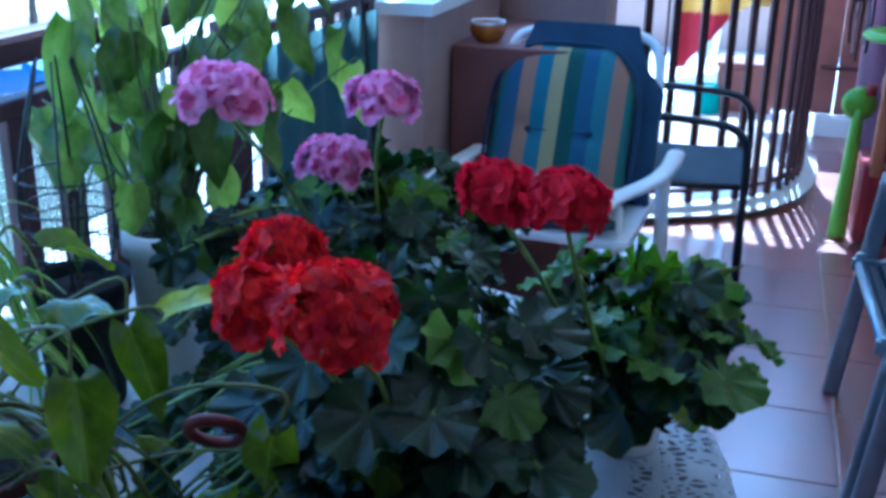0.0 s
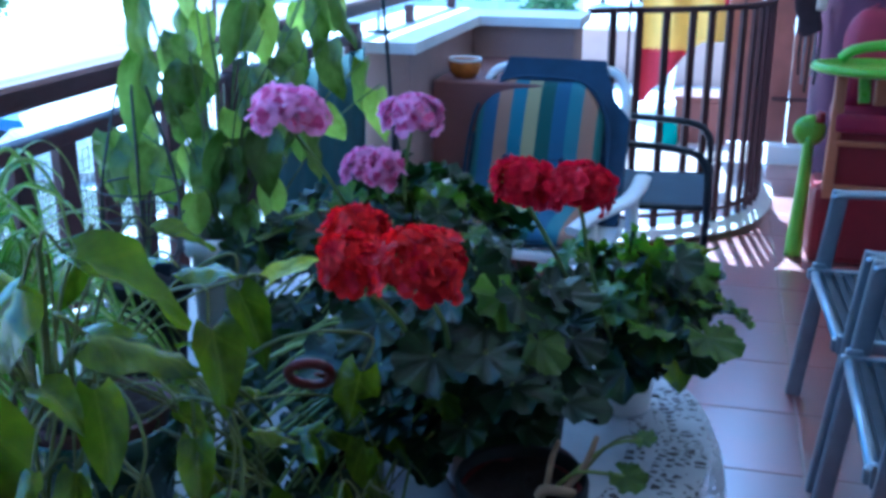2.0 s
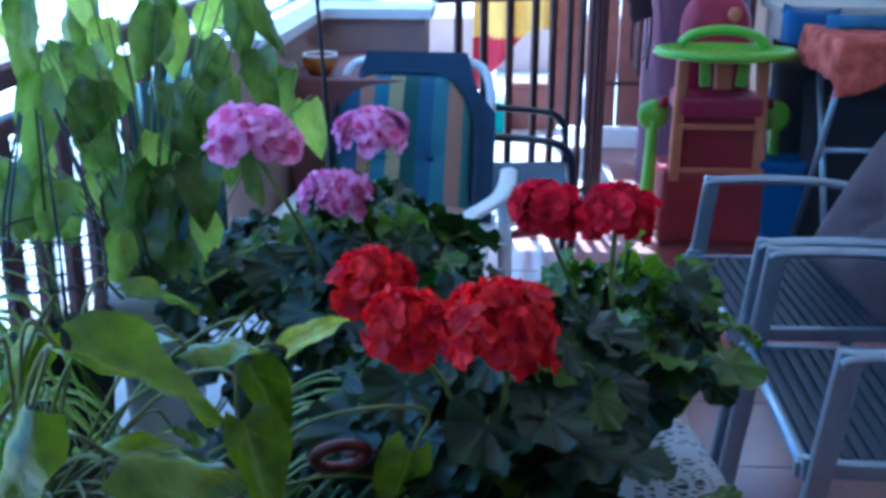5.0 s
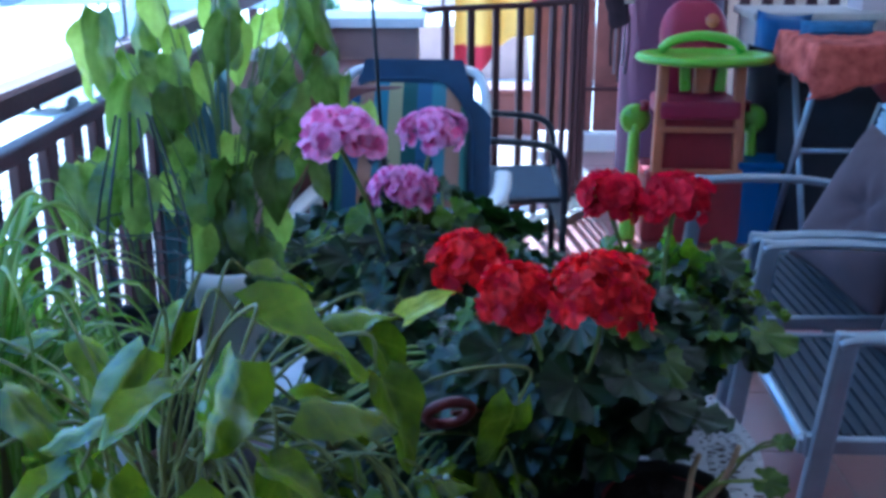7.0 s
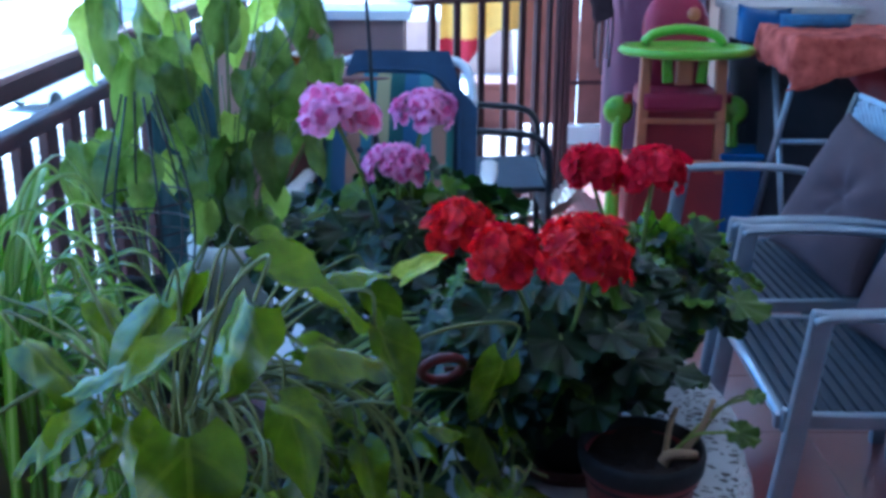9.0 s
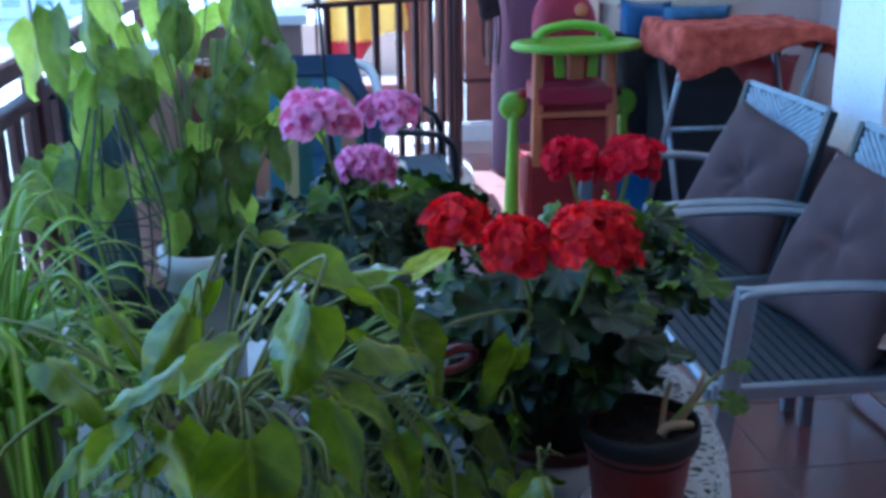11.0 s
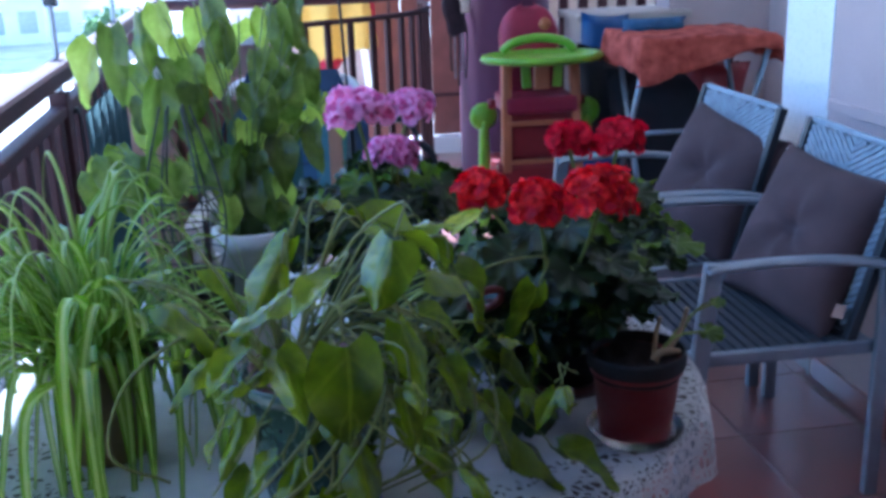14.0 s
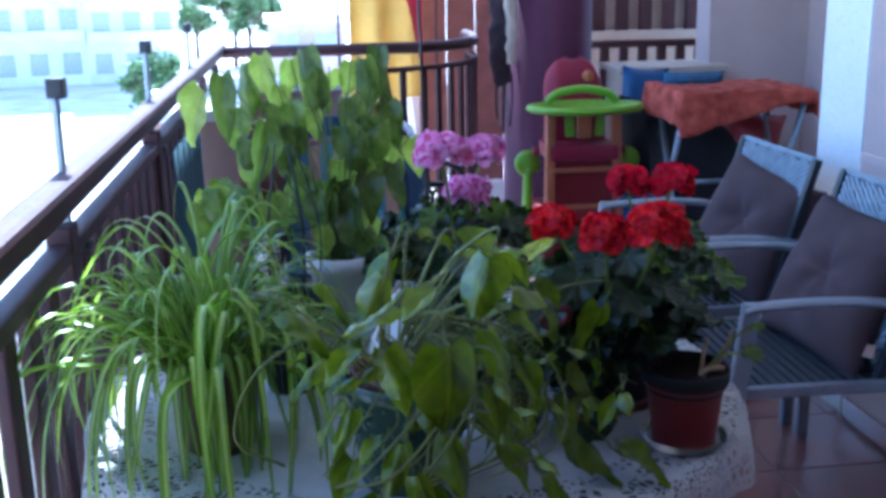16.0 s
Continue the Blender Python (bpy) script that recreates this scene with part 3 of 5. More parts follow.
for p in CURVE[1:]:
    d = (p - last).length
    acc += d
    if acc >= (0.098 if p.y < 4.1 else 0.078):
        acc = 0
        turn = math.degrees(math.atan2(p.y - last.y, p.x - last.x))
        if me is None:
            me = part("bar", boxed((0, 0, 0.51), (0.03, 0.018, 0.96), 0.003), RAILM, crail, m=pose(p.x, p.y, 0, 0, 0, turn)).data
        else:
            put("bar", me, crail, pose(p.x, p.y, 0, 0, 0, turn))
    last = p
bm = bmesh.new()
tube(bm, [p + Vector((0.0, 0.0, 0.035)) for p in CURVE], 0.07, 4, flat=0.55)
tagged(part("curved_kerb", bm, SLAB), "pale stone kerb under the curved railing", "kerb", kind="structure")

# boarded screen beside the column, and the end railing of the further balcony
board = thing("boarded_screen", pose(1.45, 5.75, 0), "red brown boarded screen at railing height", "screen", kind="structure")
for i in range(-1, 5):
    part("board", boxed((-0.27 + i * 0.18, 0, 0.70), (0.174, 0.03, 1.18), 0.004), BOARD, board)
part("rail", boxed((0, -0.03, 0.36), (0.54, 0.02, 0.02), 0.003), RAILM, board)
part("white_kerb", boxed((0, -0.06, 0.06), (0.54, 0.1, 0.1), 0.005), SLAB, board)

erail = thing("end_railing", pose(2.6, 5.75, 0), "maroon railing at the end of the balcony", "railing", kind="structure")
part("handrail", boxed((0, 0, 0.95), (1.4, 0.05, 0.045), 0.01), RAILM, erail)
me = None
for i in range(11):
    if me is None:
        me = part("post", boxed((0, 0, 0.47), (0.06, 0.03, 0.93), 0.004), RAILM, erail, m=pose(-0.62 + i * 0.125, 0, 0)).data
    else:
        put("post", me, erail, pose(-0.62 + i * 0.125, 0, 0))
shut = thing("striped_shutter", pose(2.55, 6.3, 0), "maroon and white slatted screen across the way", "screen", kind="structure")
part("sill", boxed((0, 0, 0.98), (1.2, 0.1, 0.05), 0.005), CREAM, shut)
for i in range(7):
    part("slat", boxed((-0.5 + i * 0.165, 0, 1.5), (0.09, 0.03, 1.0), 0.004), RAILM, shut)
part("backing", boxed((0, 0.04, 1.2), (1.2, 0.02, 2.2), 0.004), CREAM, shut)

# ---- outside ----
bm = bmesh.new()
bmesh.ops.create_grid(bm, x_segments=2, y_segments=2, size=400)
ground = tagged(part("ground", bm, GROUND, m=pose(0, 0, -6)), "pale sunlit paving far below the balcony", "ground", kind="structure")
lawn = tagged(part("lawn", boxed((-23, 15.5, -5.97), (21, 17.5, 0.08), 0.02), LAWN), "dry green lawn beside the street", "lawn", kind="structure")
road = tagged(part("road", boxed((-20, 18, -5.98), (7, 160, 0.04), 0), ASPH, m=pose(0, 0, 0, 0, 0, 12)), "grey asphalt street below", "road", kind="structure")


def building(x, y, w, d, h, rz, storeys, bays, material, label):
    b = thing("apartment_building", pose(x, y, -6, 0, 0, rz), label, "building", group="buildings across the street")
    part("wall", boxed((0, 0, h / 2), (w, d, h), 0.02), material, b)
    part("roof", boxed((0, 0, h + 0.2), (w + 0.5, d + 0.5, 0.4), 0.02), FACB, b)
    fh = h / storeys
    pw = None
    pb = None
    for s in range(storeys):
        for k in range(bays):
            m = pose(-w / 2 + (k + 0.5) * w / bays, -d / 2 - 0.02, (s + 0.5) * fh)
            if pw is None:
                pw = part("window", boxed((0, 0, 0), (w / bays * 0.55, 0.1, fh * 0.5), 0.01), WIN, b, m=m).data
            else:
                put("window", pw, b, m)
        if s:
            m = pose(0, -d / 2 - 0.5, s * fh + 0.1)
            if pb is None:
                pb = part("balcony", boxed((0, 0, 0.35), (w * 0.96, 1.0, 0.8), 0.02), material, b, m=m).data
            else:
                put("balcony", pb, b, m)
    return b


building(-12.8, 85, 6.5, 9, 32, 8, 11, 3, FAC, "tall white apartment tower with banded balconies")
building(-21, 84, 9, 10, 28, 14, 9, 4, FAC, "white apartment tower with grey windows")
building(-62, 60, 26, 12, 24, 48, 8, 9, FAC, "long white apartment block with rows of balconies")
building(-36, 100, 14, 12, 20, 22, 7, 6, FACB, "sand coloured apartment block")
building(0.3, 62, 4.2, 5, 4.9, 2, 2, 2, WALL, "small pale pink flat roofed house")
building(24, 60, 16, 10, 11, -10, 3, 5, FAC, "low white house with a flat roof")


def tree(x, y, h, seed):
    t = thing("tree", pose(x, y, -6), "leafy green street tree below the balcony", "tree", group="street trees")
    rnd = random.Random(seed)
    bm = bmesh.new()
    tube(bm, smooth_path([(0, 0, 0), (0.1, 0, h * 0.3), (0, 0.1, h * 0.6)], 4), 0.22, 8, taper=0.5)
    for k in range(6):
        a = k * 1.05 + rnd.random()
        tube(bm, [(0.05, 0.05, h * (0.4 + 0.05 * k)), (math.cos(a) * h * 0.16, math.sin(a) * h * 0.16, h * 0.66), (math.cos(a) * h * 0.26, math.sin(a) * h * 0.26, h * 0.8)], 0.09, 6, taper=0.3)
    part("trunk", bm, BARK, t)
    vs, fs = [], []
    for c in range(16):
        ca, cr = rnd.uniform(0, 6.28), rnd.uniform(0, 0.28) * h
        cc = Vector((math.cos(ca) * cr, math.sin(ca) * cr, h * rnd.uniform(0.55, 0.98)))
        for k in range(150):
            d = Vector((rnd.gauss(0, 1), rnd.gauss(0, 1), rnd.gauss(0, 0.8))) * h * 0.055
            p = cc + d
            a = Vector((rnd.gauss(0, 1), rnd.gauss(0, 1), rnd.gauss(0, 1))).normalized() * 0.17
            b2 = a.cross(Vector((rnd.gauss(0, 1), rnd.gauss(0, 1), rnd.gauss(0, 1)))).normalized() * 0.1
            n0 = len(vs)
            vs += [p - a, p + b2, p + a, p - b2]
            fs.append((n0, n0 + 1, n0 + 2, n0 + 3))
    me = bpy.data.meshes.new("crown")
    me.from_pydata(vs, [], fs)
    me.materials.append(TREEL)
    put("crown", me, t)


for i, (x, y, h) in enumerate(((-8.6, 90, 6.2), (-5.6, 92, 7.2), (-4.2, 88, 6.4), (-2.6, 95, 5.6), (-6.6, 50, 3.8), (-7.6, 52, 3.2), (-15.5, 17.5, 2.4), (-18.5, 20.5, 2.6), (-17, 15, 2.2), (-21.5, 21, 2.8), (-27, 36, 6.5), (-34, 38, 6), (-45, 40, 6.5), (-30, 62, 5))):
    tree(x, y, h, 40 + i)


def car(x, y, rz, paint, label):
    c = thing("car", pose(x, y, -6, 0, 0, rz), label, "car", group="parked cars")
    bm = bmesh.new()
    prof = [(-2.1, 0.3), (-2.15, 0.7), (-1.95, 0.95), (-1.3, 1.0), (-0.7, 1.42), (0.7, 1.45), (1.35, 1.0), (2.0, 0.88), (2.15, 0.6), (2.1, 0.3)]
    panel(bm, prof, 1.7)
    part("body", bm, paint, c, m=pose(0, 0.85, 0, 90, 0, 0))
    part("windows", boxed((0, 0, 1.2), (1.7, 1.72, 0.3), 0.05), WIN, c)
    for sx in (-1.3, 1.35):
        for sy in (-0.8, 0.8):
            part("wheel", lathe([(0, -0.1), (0.3, -0.1), (0.32, 0), (0.3, 0.1), (0, 0.1)], 20), TYRE, c, m=pose(sx, sy, 0.32, 90, 0, 0))


car(-22.5, 28, 39, CARB, "blue car parked on the street")
car(-14.5, 40, 70, CARW, "silver car parked on the street")
car(-17, 25, 50, CARW, "silver hatchback parked on the street")

# ---- table ----
TZ = 0.745
TC = (0.367, 0.73)
table = thing("round_table", pose(TC[0], TC[1], 0), "round brown garden table under a lace cloth", "table")
part("tabletop", lathe([(0, TZ - 0.035), (0.51, TZ - 0.035), (0.52, TZ - 0.02), (0.52, TZ - 0.008), (0.515, TZ - 0.006), (0, TZ - 0.006)], 64), TABLETOP, table)
for a in (45, 135, 225, 315):
    part("leg", tubed([(0.34 * math.cos(radians(a)), 0.34 * math.sin(radians(a)), TZ - 0.03), (0.4 * math.cos(radians(a)), 0.4 * math.sin(radians(a)), 0.0)], 0.02, 10), TABLETOP, table)
bm = bmesh.new()
uvl = bm.loops.layers.uv.new("UVMap")
prof = [(0.02 + 0.5 * k / 12, TZ) for k in range(13)] + [(0.528, TZ - 0.006), (0.534, TZ - 0.02), (0.537, TZ - 0.05), (0.54, TZ - 0.09)]
seg, rows, uvs = 128, [], {}
for k, (r, z) in enumerate(prof):
    row = []
    for i in range(seg):
        a = i * 2 * math.pi / seg
        rr = r + (0.012 * math.sin(11 * a) + 0.006 * math.sin(23 * a + 1)) * max(0, k - 12) / 4
        zz = z - (0.006 * abs(math.sin(16 * a)) if k == len(prof) - 1 else 0)
        v = bm.verts.new((rr * math.cos(a), rr * math.sin(a), zz))
        uvs[v] = (i / seg, (k / (len(prof) - 1)))
        row.append(v)
    rows.append(row)
for k in range(len(prof) - 1):
    for i in range(seg):
        f = bm.faces.new((rows[k][i], rows[k][(i + 1) % seg], rows[k + 1][(i + 1) % seg], rows[k + 1][i]))
        f.smooth = True
        for lp in f.loops:
            u, v = uvs[lp.vert]
            lp[uvl].uv = (1.0 if (i == seg - 1 and u == 0) else u, v)
bm.faces.new(rows[0])
cloth = tagged(part("tablecloth", bm, LACE, m=pose(TC[0], TC[1], 0.001)), "white lace tablecloth with an openwork border on the round table", "tablecloth")

# ---- aluminium armchairs along the wall ----


def alu_chair(m):
    """Low armchair facing -x, origin on the floor under the armrests' front ends."""
    c = thing("armchair", m, "low aluminium garden armchair with grey woven seat and back", "chair", group="armchairs along the wall")
    back = pose(0.355, 0, 0.385, 0, 16.5, 0)
    for sy in (-0.283, 0.283):
        part("front_leg", boxed((0, 0, 0), (0.044, 0.026, 0.628), 0.008, pose(0, 0, 0, 0, 6.2, 0)), ALU, c, m=pose(-0.032, sy, 0.3135))
        part("rear_leg", boxed((0.425, sy, 0.295), (0.036, 0.024, 0.59), 0.006), ALU, c)
        part("armrest", tubed(smooth_path([(-0.016, sy, 0.604), (0.012, sy, 0.613), (0.15, sy, 0.618), (0.3, sy, 0.612), (0.41, sy, 0.594), (0.452, sy, 0.574)], 5), 0.023, 10, flat=0.5), ALU, c)
        part("side_rail", boxed((0.185, sy * 0.93, 0.385), (0.5, 0.022, 0.032), 0.005), ALU, c)
        part("seat_bracket", boxed((-0.035, sy * 0.965, 0.39), (0.04, 0.022, 0.05), 0.008), ALU, c)
        part("back_post", boxed((0, sy * 0.88, 0.23), (0.024, 0.028, 0.49), 0.005), BLACKM, c, m=back)
    part("front_rail", tubed([(-0.045, -0.26, 0.385), (-0.045, 0.26, 0.385)], 0.014, 8), ALU, c)
    part("rear_rail", boxed((0.40, 0, 0.385), (0.025, 0.5, 0.028), 0.004), ALU, c)
    sw = boxed((0.175, 0, 0.384), (0.42, 0.48, 0.010), 0)
    for i in range(15):
        box(sw, (-0.02 + i * 0.0282, 0, 0.393), (0.0165, 0.49, 0.010))
    part("seat_weave", sw, WEAVED, c, "dark woven plastic seat")
    part("back_panel", boxed((0.004, 0, 0.25), (0.008, 0.46, 0.45), 0), WEAVED, c, m=back)
    bw = bmesh.new()
    for s in (-1, 1):
        for i in range(34):
            for k in range(10):
                y = 0.0115 + k * 0.0229
                z = -0.12 + i * 0.019 + 0.6 * y
                if 0.045 < z < 0.462:
                    box(bw, (-0.003 - 0.0015 * ((i + k) % 2), s * y, z), (0.006, 0.0285, 0.0118), 0, pose(0, 0, 0, s * 31, 0, 0))
    part("back_weave", bw, WEAVE, c, "grey blue herringbone woven back", m=back)
    part("top_edge", boxed((0, 0, 0.471), (0.02, 0.47, 0.016), 0.004), WEAVE, c, m=back)
    return c


def cushion(m, seed):
    """A soft square cushion, dented in the middle, with creases and a small sewn-in tag."""
    bm = pillow(0.41, 0.41, 0.15, seed, 32)
    for v in bm.verts:
        d = math.hypot(v.co.x, v.co.z - 0.02)
        a = math.atan2(v.co.z - 0.02, v.co.x)
        v.co.y *= 1 - 0.38 * math.exp(-(d / 0.045) ** 2) - 0.10 * math.exp(-(d / 0.12) ** 2) * math.cos(5 * a + seed)
        v.co.y += 0.008 * noise.noise(v.co * 9 + Vector((seed, 0, 0)))
    c = tagged(part("cushion", bm, CUSH, m=m), "plain mauve brown scatter cushion on the armchair", "cushion", group="cushions on the armchairs")
    part("tag", boxed((-0.208, 0.0, -0.12), (0.05, 0.003, 0.034), 0.001, pose(0, 0, 0, 0, 14, 0)), TAG, c, "tan sewn-in cloth tag")


C1, C2 = pose(1.232, 2.303, 0, 0, 0, 2), pose(1.247, 1.674, 0, 0, 0, -1)
ch = alu_chair(C1)
copy_thing(ch, C2)
cushion(pose(1.605, 2.262, 0.585, 0, 0, 105) @ pose(0, 0, 0, 24, -9, 0), 1)
cushion(pose(1.603, 1.66, 0.58, 0, 0, 99) @ pose(0, 0, 0, 24, -3, 0), 5)

# ---- white armchair with striped pad ----
wc = thing("reclining_chair", pose(0.352, 2.65, 0, 0, 0, -3), "white plastic armchair with navy back and striped pad", "chair")
lean = pose(0, 0.12, 0.42, -25, 0, 0)
for sx, inset in ((-0.29, -0.03), (0.29, -0.12)):
    part("armrest", tubed(smooth_path([(sx + inset, -0.23, 0.50), (sx + inset * 0.75, -0.15, 0.515), (sx + inset * 0.15, 0.02, 0.525), (sx, 0.2, 0.52), (sx, 0.36, 0.525)], 5), 0.028, 10, flat=0.5), WHITE, wc)
    part("front_leg", tubed([(sx + inset * 0.7, -0.15, 0.50), (sx + inset * 0.5, -0.18, 0.0)], 0.021, 10), WHITE, wc)
    part("rear_leg", tubed([(sx, 0.10, 0.52), (sx * 1.02, 0.22, 0.0)], 0.021, 10), WHITE, wc)
part("back_frame", tubed(smooth_path([(-0.23, 0, 0), (-0.235, 0, 0.3), (-0.22, 0, 0.45), (-0.16, 0, 0.50), (0, 0, 0.505), (0.16, 0, 0.50), (0.22, 0, 0.45), (0.235, 0, 0.3), (0.23, 0, 0)], 5), 0.015, 10), WHITE, wc, m=lean)
bm = bmesh.new()
panel(bm, [(-0.25, 0.0), (0.25, 0.0), (0.25, 0.34), (0.195, 0.40), (0.155, 0.524), (-0.155, 0.524), (-0.195, 0.40), (-0.25, 0.34)], 0.045)
part("back_cloth", bm, NAVY, wc, "navy blue mesh back", m=lean @ pose(0, 0.022, 0, 90, 0, 0))
part("seat", boxed((0, 0.0, 0.41), (0.52, 0.44, 0.03), 0.012), WHITE, wc)
STRIPES = stripe_mat("striped pad cloth", [rgb(h) for h in ("3a625e", "3a5672", "97735c", "467282", "a0976a", "2c5048", "3a5874", "4c747c", "97735c", "447068")], 0.45)
bm = pillow(0.43, 0.5, 0.07, 3, 20)
for v in bm.verts:
    if v.co.z > 0.06:
        v.co.x *= 1 - 0.44 * ((v.co.z - 0.06) / 0.19) ** 2.6
    v.co.z -= 0.25 * max(0, v.co.z - 0.1) * (v.co.x / 0.2) ** 2
    for cx in (-0.09, 0.09):
        d = math.hypot(v.co.x - cx, (v.co.z + 0.02) * 1.6)
        v.co.y *= 1 - 0.45 * math.exp(-(d / 0.05) ** 2)
pad = tagged(part("seat_pad", bm, STRIPES, m=pose(0.352, 2.65, 0, 0, 0, -3) @ lean @ pose(-0.025, -0.058, 0.20)), "multicoloured striped cotton pad against the chair back", "cushion")
part("seam", tubed([(-0.1, -0.029, -0.02), (0, -0.031, -0.022), (0.1, -0.029, -0.02)], 0.0022, 5), NAVY, pad, "stitched crease")
pipe = smooth_path([(-0.215, 0, -0.24), (-0.225, 0, 0.0), (-0.205, 0, 0.15), (-0.13, 0, 0.235), (0, 0, 0.25), (0.13, 0, 0.235), (0.205, 0, 0.15), (0.225, 0, 0.0), (0.215, 0, -0.24)], 5)
part("piping", tubed(pipe, 0.005, 6), NAVY, pad, "narrow dark piping round the edge")
for bx in (-0.09, 0.09):
    part("button", lathe([(0, -0.004), (0.009, -0.003), (0.011, 0), (0.009, 0.003), (0, 0.004)], 14), NAVY, pad, "cloth covered button", m=pose(bx, -0.024, -0.02, 90, 0, 0))
bm = pillow(0.45, 0.42, 0.07, 4, 14)
tagged(part("seat_pad", bm, STRIPES, m=pose(0.342, 2.63, 0.46, -90, 0, -3)), "multicoloured striped cotton pad lying on the seat", "cushion")

# ---- dark steel chair ----
dk = thing("steel_armchair", pose(0.607, 3.30, 0), "black steel tube armchair with a blue grey sling seat", "chair")
for sy in (-0.25, 0.25):
    part("side_frame", tubed(smooth_path([(-0.2, sy, 0.0), (-0.2, sy, 0.3), (-0.19, sy, 0.57), (-0.12, sy, 0.62), (0.15, sy, 0.615), (0.24, sy, 0.58), (0.262, sy, 0.48), (0.262, sy, 0.2), (0.27, sy, 0.0)], 5), 0.013, 8), BLACKM, dk)
    part("seat_rail", tubed([(-0.2, sy * 0.96, 0.40), (0.26, sy * 0.96, 0.42)], 0.011, 8), BLACKM, dk)
part("seat", boxed((0.03, 0, 0.415), (0.44, 0.47, 0.02), 0.006), PADM, dk, "blue grey sling seat")
part("front_bar", tubed([(0.262, -0.25, 0.42), (0.262, 0.25, 0.42)], 0.011, 8), BLACKM, dk)
part("front_panel", boxed((0.262, 0, 0.34), (0.012, 0.47, 0.15), 0.004), PADM, dk)
part("backrest", boxed((-0.2, 0, 0.62), (0.02, 0.46, 0.34), 0.006, pose(0, 0, 0, 0, -8, 0)), PADM, dk)
part("foot_bar", tubed([(0.268, -0.25, 0.03), (0.268, 0.25, 0.03)], 0.011, 8), BLACKM, dk)

# bowl on the block
bowl = tagged(part("bowl", lathe([(0, 0), (0.03, 0), (0.034, 0.004), (0.05, 0.02), (0.055, 0.04), (0.052, 0.058), (0.047, 0.06), (0.046, 0.05), (0.04, 0.02), (0, 0.012)], 36), GLAZE, m=pose(0.066, 2.97, 0.832)), "small ochre glazed pottery bowl on the block", "bowl")
rim = part("rim", lathe([(0.0495, 0.055), (0.0535, 0.056), (0.053, 0.064), (0.048, 0.063), (0.0465, 0.055)], 36), WHITE, bowl, "cream glazed rim")

# ---- high chair ----
hc = thing("high_chair", pose(1.497, 4.02, 0) @ Matrix.Scale(0.985, 4), "toddler high chair in raspberry, lime green and peach plastic", "high chair")
bm = pillow(0.31, 0.44, 0.09, 2, 16)
for v in bm.verts:
    if v.co.z > 0.06:
        v.co.x *= math.sqrt(max(0.02, 1 - ((v.co.z - 0.06) / 0.165) ** 2)) * 0.999
part("back_pad", bm, REDP, hc, m=pose(0, 0.13, 0.80, -8, 0, 0))
part("pad_motif", lathe([(0, 0), (0.03, 0), (0.03, 0.004), (0, 0.005)], 20), PEACH, hc, "orange round motif", m=pose(0.06, 0.072, 0.93, 82, 0, 0))
bm = lathe([(0, -0.02), (0.2, -0.022), (0.27, -0.012), (0.285, 0.0), (0.275, 0.018), (0.25, 0.02), (0.235, 0.008), (0, 0.006)], 44)
for v in bm.verts:
    v.co.y *= 0.68
part("tray", bm, GREENP, hc, "lime green feeding tray", m=pose(-0.005, -0.13, 0.80))
part("tray_arch", tubed(smooth_path([(-0.17, 0, 0), (-0.12, 0, 0.04), (0, 0, 0.06), (0.12, 0, 0.04), (0.17, 0, 0)], 5), 0.023, 8, flat=0.9), GREENP, hc, m=pose(0, -0.04, 0.82))
part("crotch_guard", boxed((0, -0.1, 0.72), (0.075, 0.03, 0.14), 0.012), PEACH, hc)
for sx in (-0.075, 0.075):
    part("tray_strap", boxed((sx, -0.105, 0.725), (0.045, 0.02, 0.13), 0.008, pose(0, 0, 0, 0, sx * 60, 0)), GREENP, hc)
for sx in (-1, 1):
    part("front_post", boxed((sx * 0.165, -0.09, 0.53), (0.045, 0.05, 0.52), 0.01, pose(0, 0, 0, -4, sx * -1.5, 0)), PEACH, hc)
    part("side_lever", lathe([(0, -0.02), (0.05, -0.018), (0.066, 0), (0.05, 0.018), (0, 0.02)], 24), GREENP, hc, m=pose(sx * 0.25, 0.02, 0.52, 90, 0, 0))
    part("side_leg", tubed(smooth_path([(sx * 0.25, 0.02, 0.5), (sx * 0.255, 0.0, 0.3), (sx * 0.265, -0.03, 0.12), (sx * 0.27, -0.06, 0.0)], 5), 0.022, 10, taper=1.7), GREENP, hc)
    part("lever_knob", tubed([(sx * 0.215, 0.0, 0.56), (sx * 0.215, 0.0, 0.60)], 0.02, 10), DKRED, hc)
for z in (0.50, 0.32):
    part("cross_bar", boxed((0, -0.115, z), (0.33, 0.02, 0.022), 0.006), PEACH, hc)
part("front_panel", boxed((0, -0.085, 0.42), (0.3, 0.02, 0.34), 0.008), DKRED, hc)
part("seat", boxed((0, 0.02, 0.58), (0.34, 0.28, 0.08), 0.02), REDP, hc)
part("base", boxed((0, 0.02, 0.16), (0.44, 0.3, 0.32), 0.03), DKRED, hc)

# ---- folding table with towel, and what stands round it ----
FT = pose(2.10, 3.70, 0) @ Matrix.Diagonal((1, 1.18, 1, 1))
ft = thing("folding_table", FT, "folding table with pale tube legs", "table")
part("tabletop", boxed((0, 0, 0.865), (0.60, 0.42, 0.02), 0.006), CREAM, ft)
for sx in (-0.27, 0.27):
    part("leg", tubed([(sx, -0.19, 0.855), (sx, 0.19, 0.0)], 0.013, 8), ALU, ft)
    part("leg", tubed([(sx * 0.93, 0.19, 0.855), (sx * 0.93, -0.19, 0.0)], 0.013, 8), ALU, ft)
for y, z in ((-0.02, 0.46), (-0.13, 0.15)):
    part("stretcher", tubed([(-0.26, y, z), (0.26, y, z)], 0.011, 8), ALU, ft)
bm = bmesh.new()
nx, ny, g = 30, 26, []
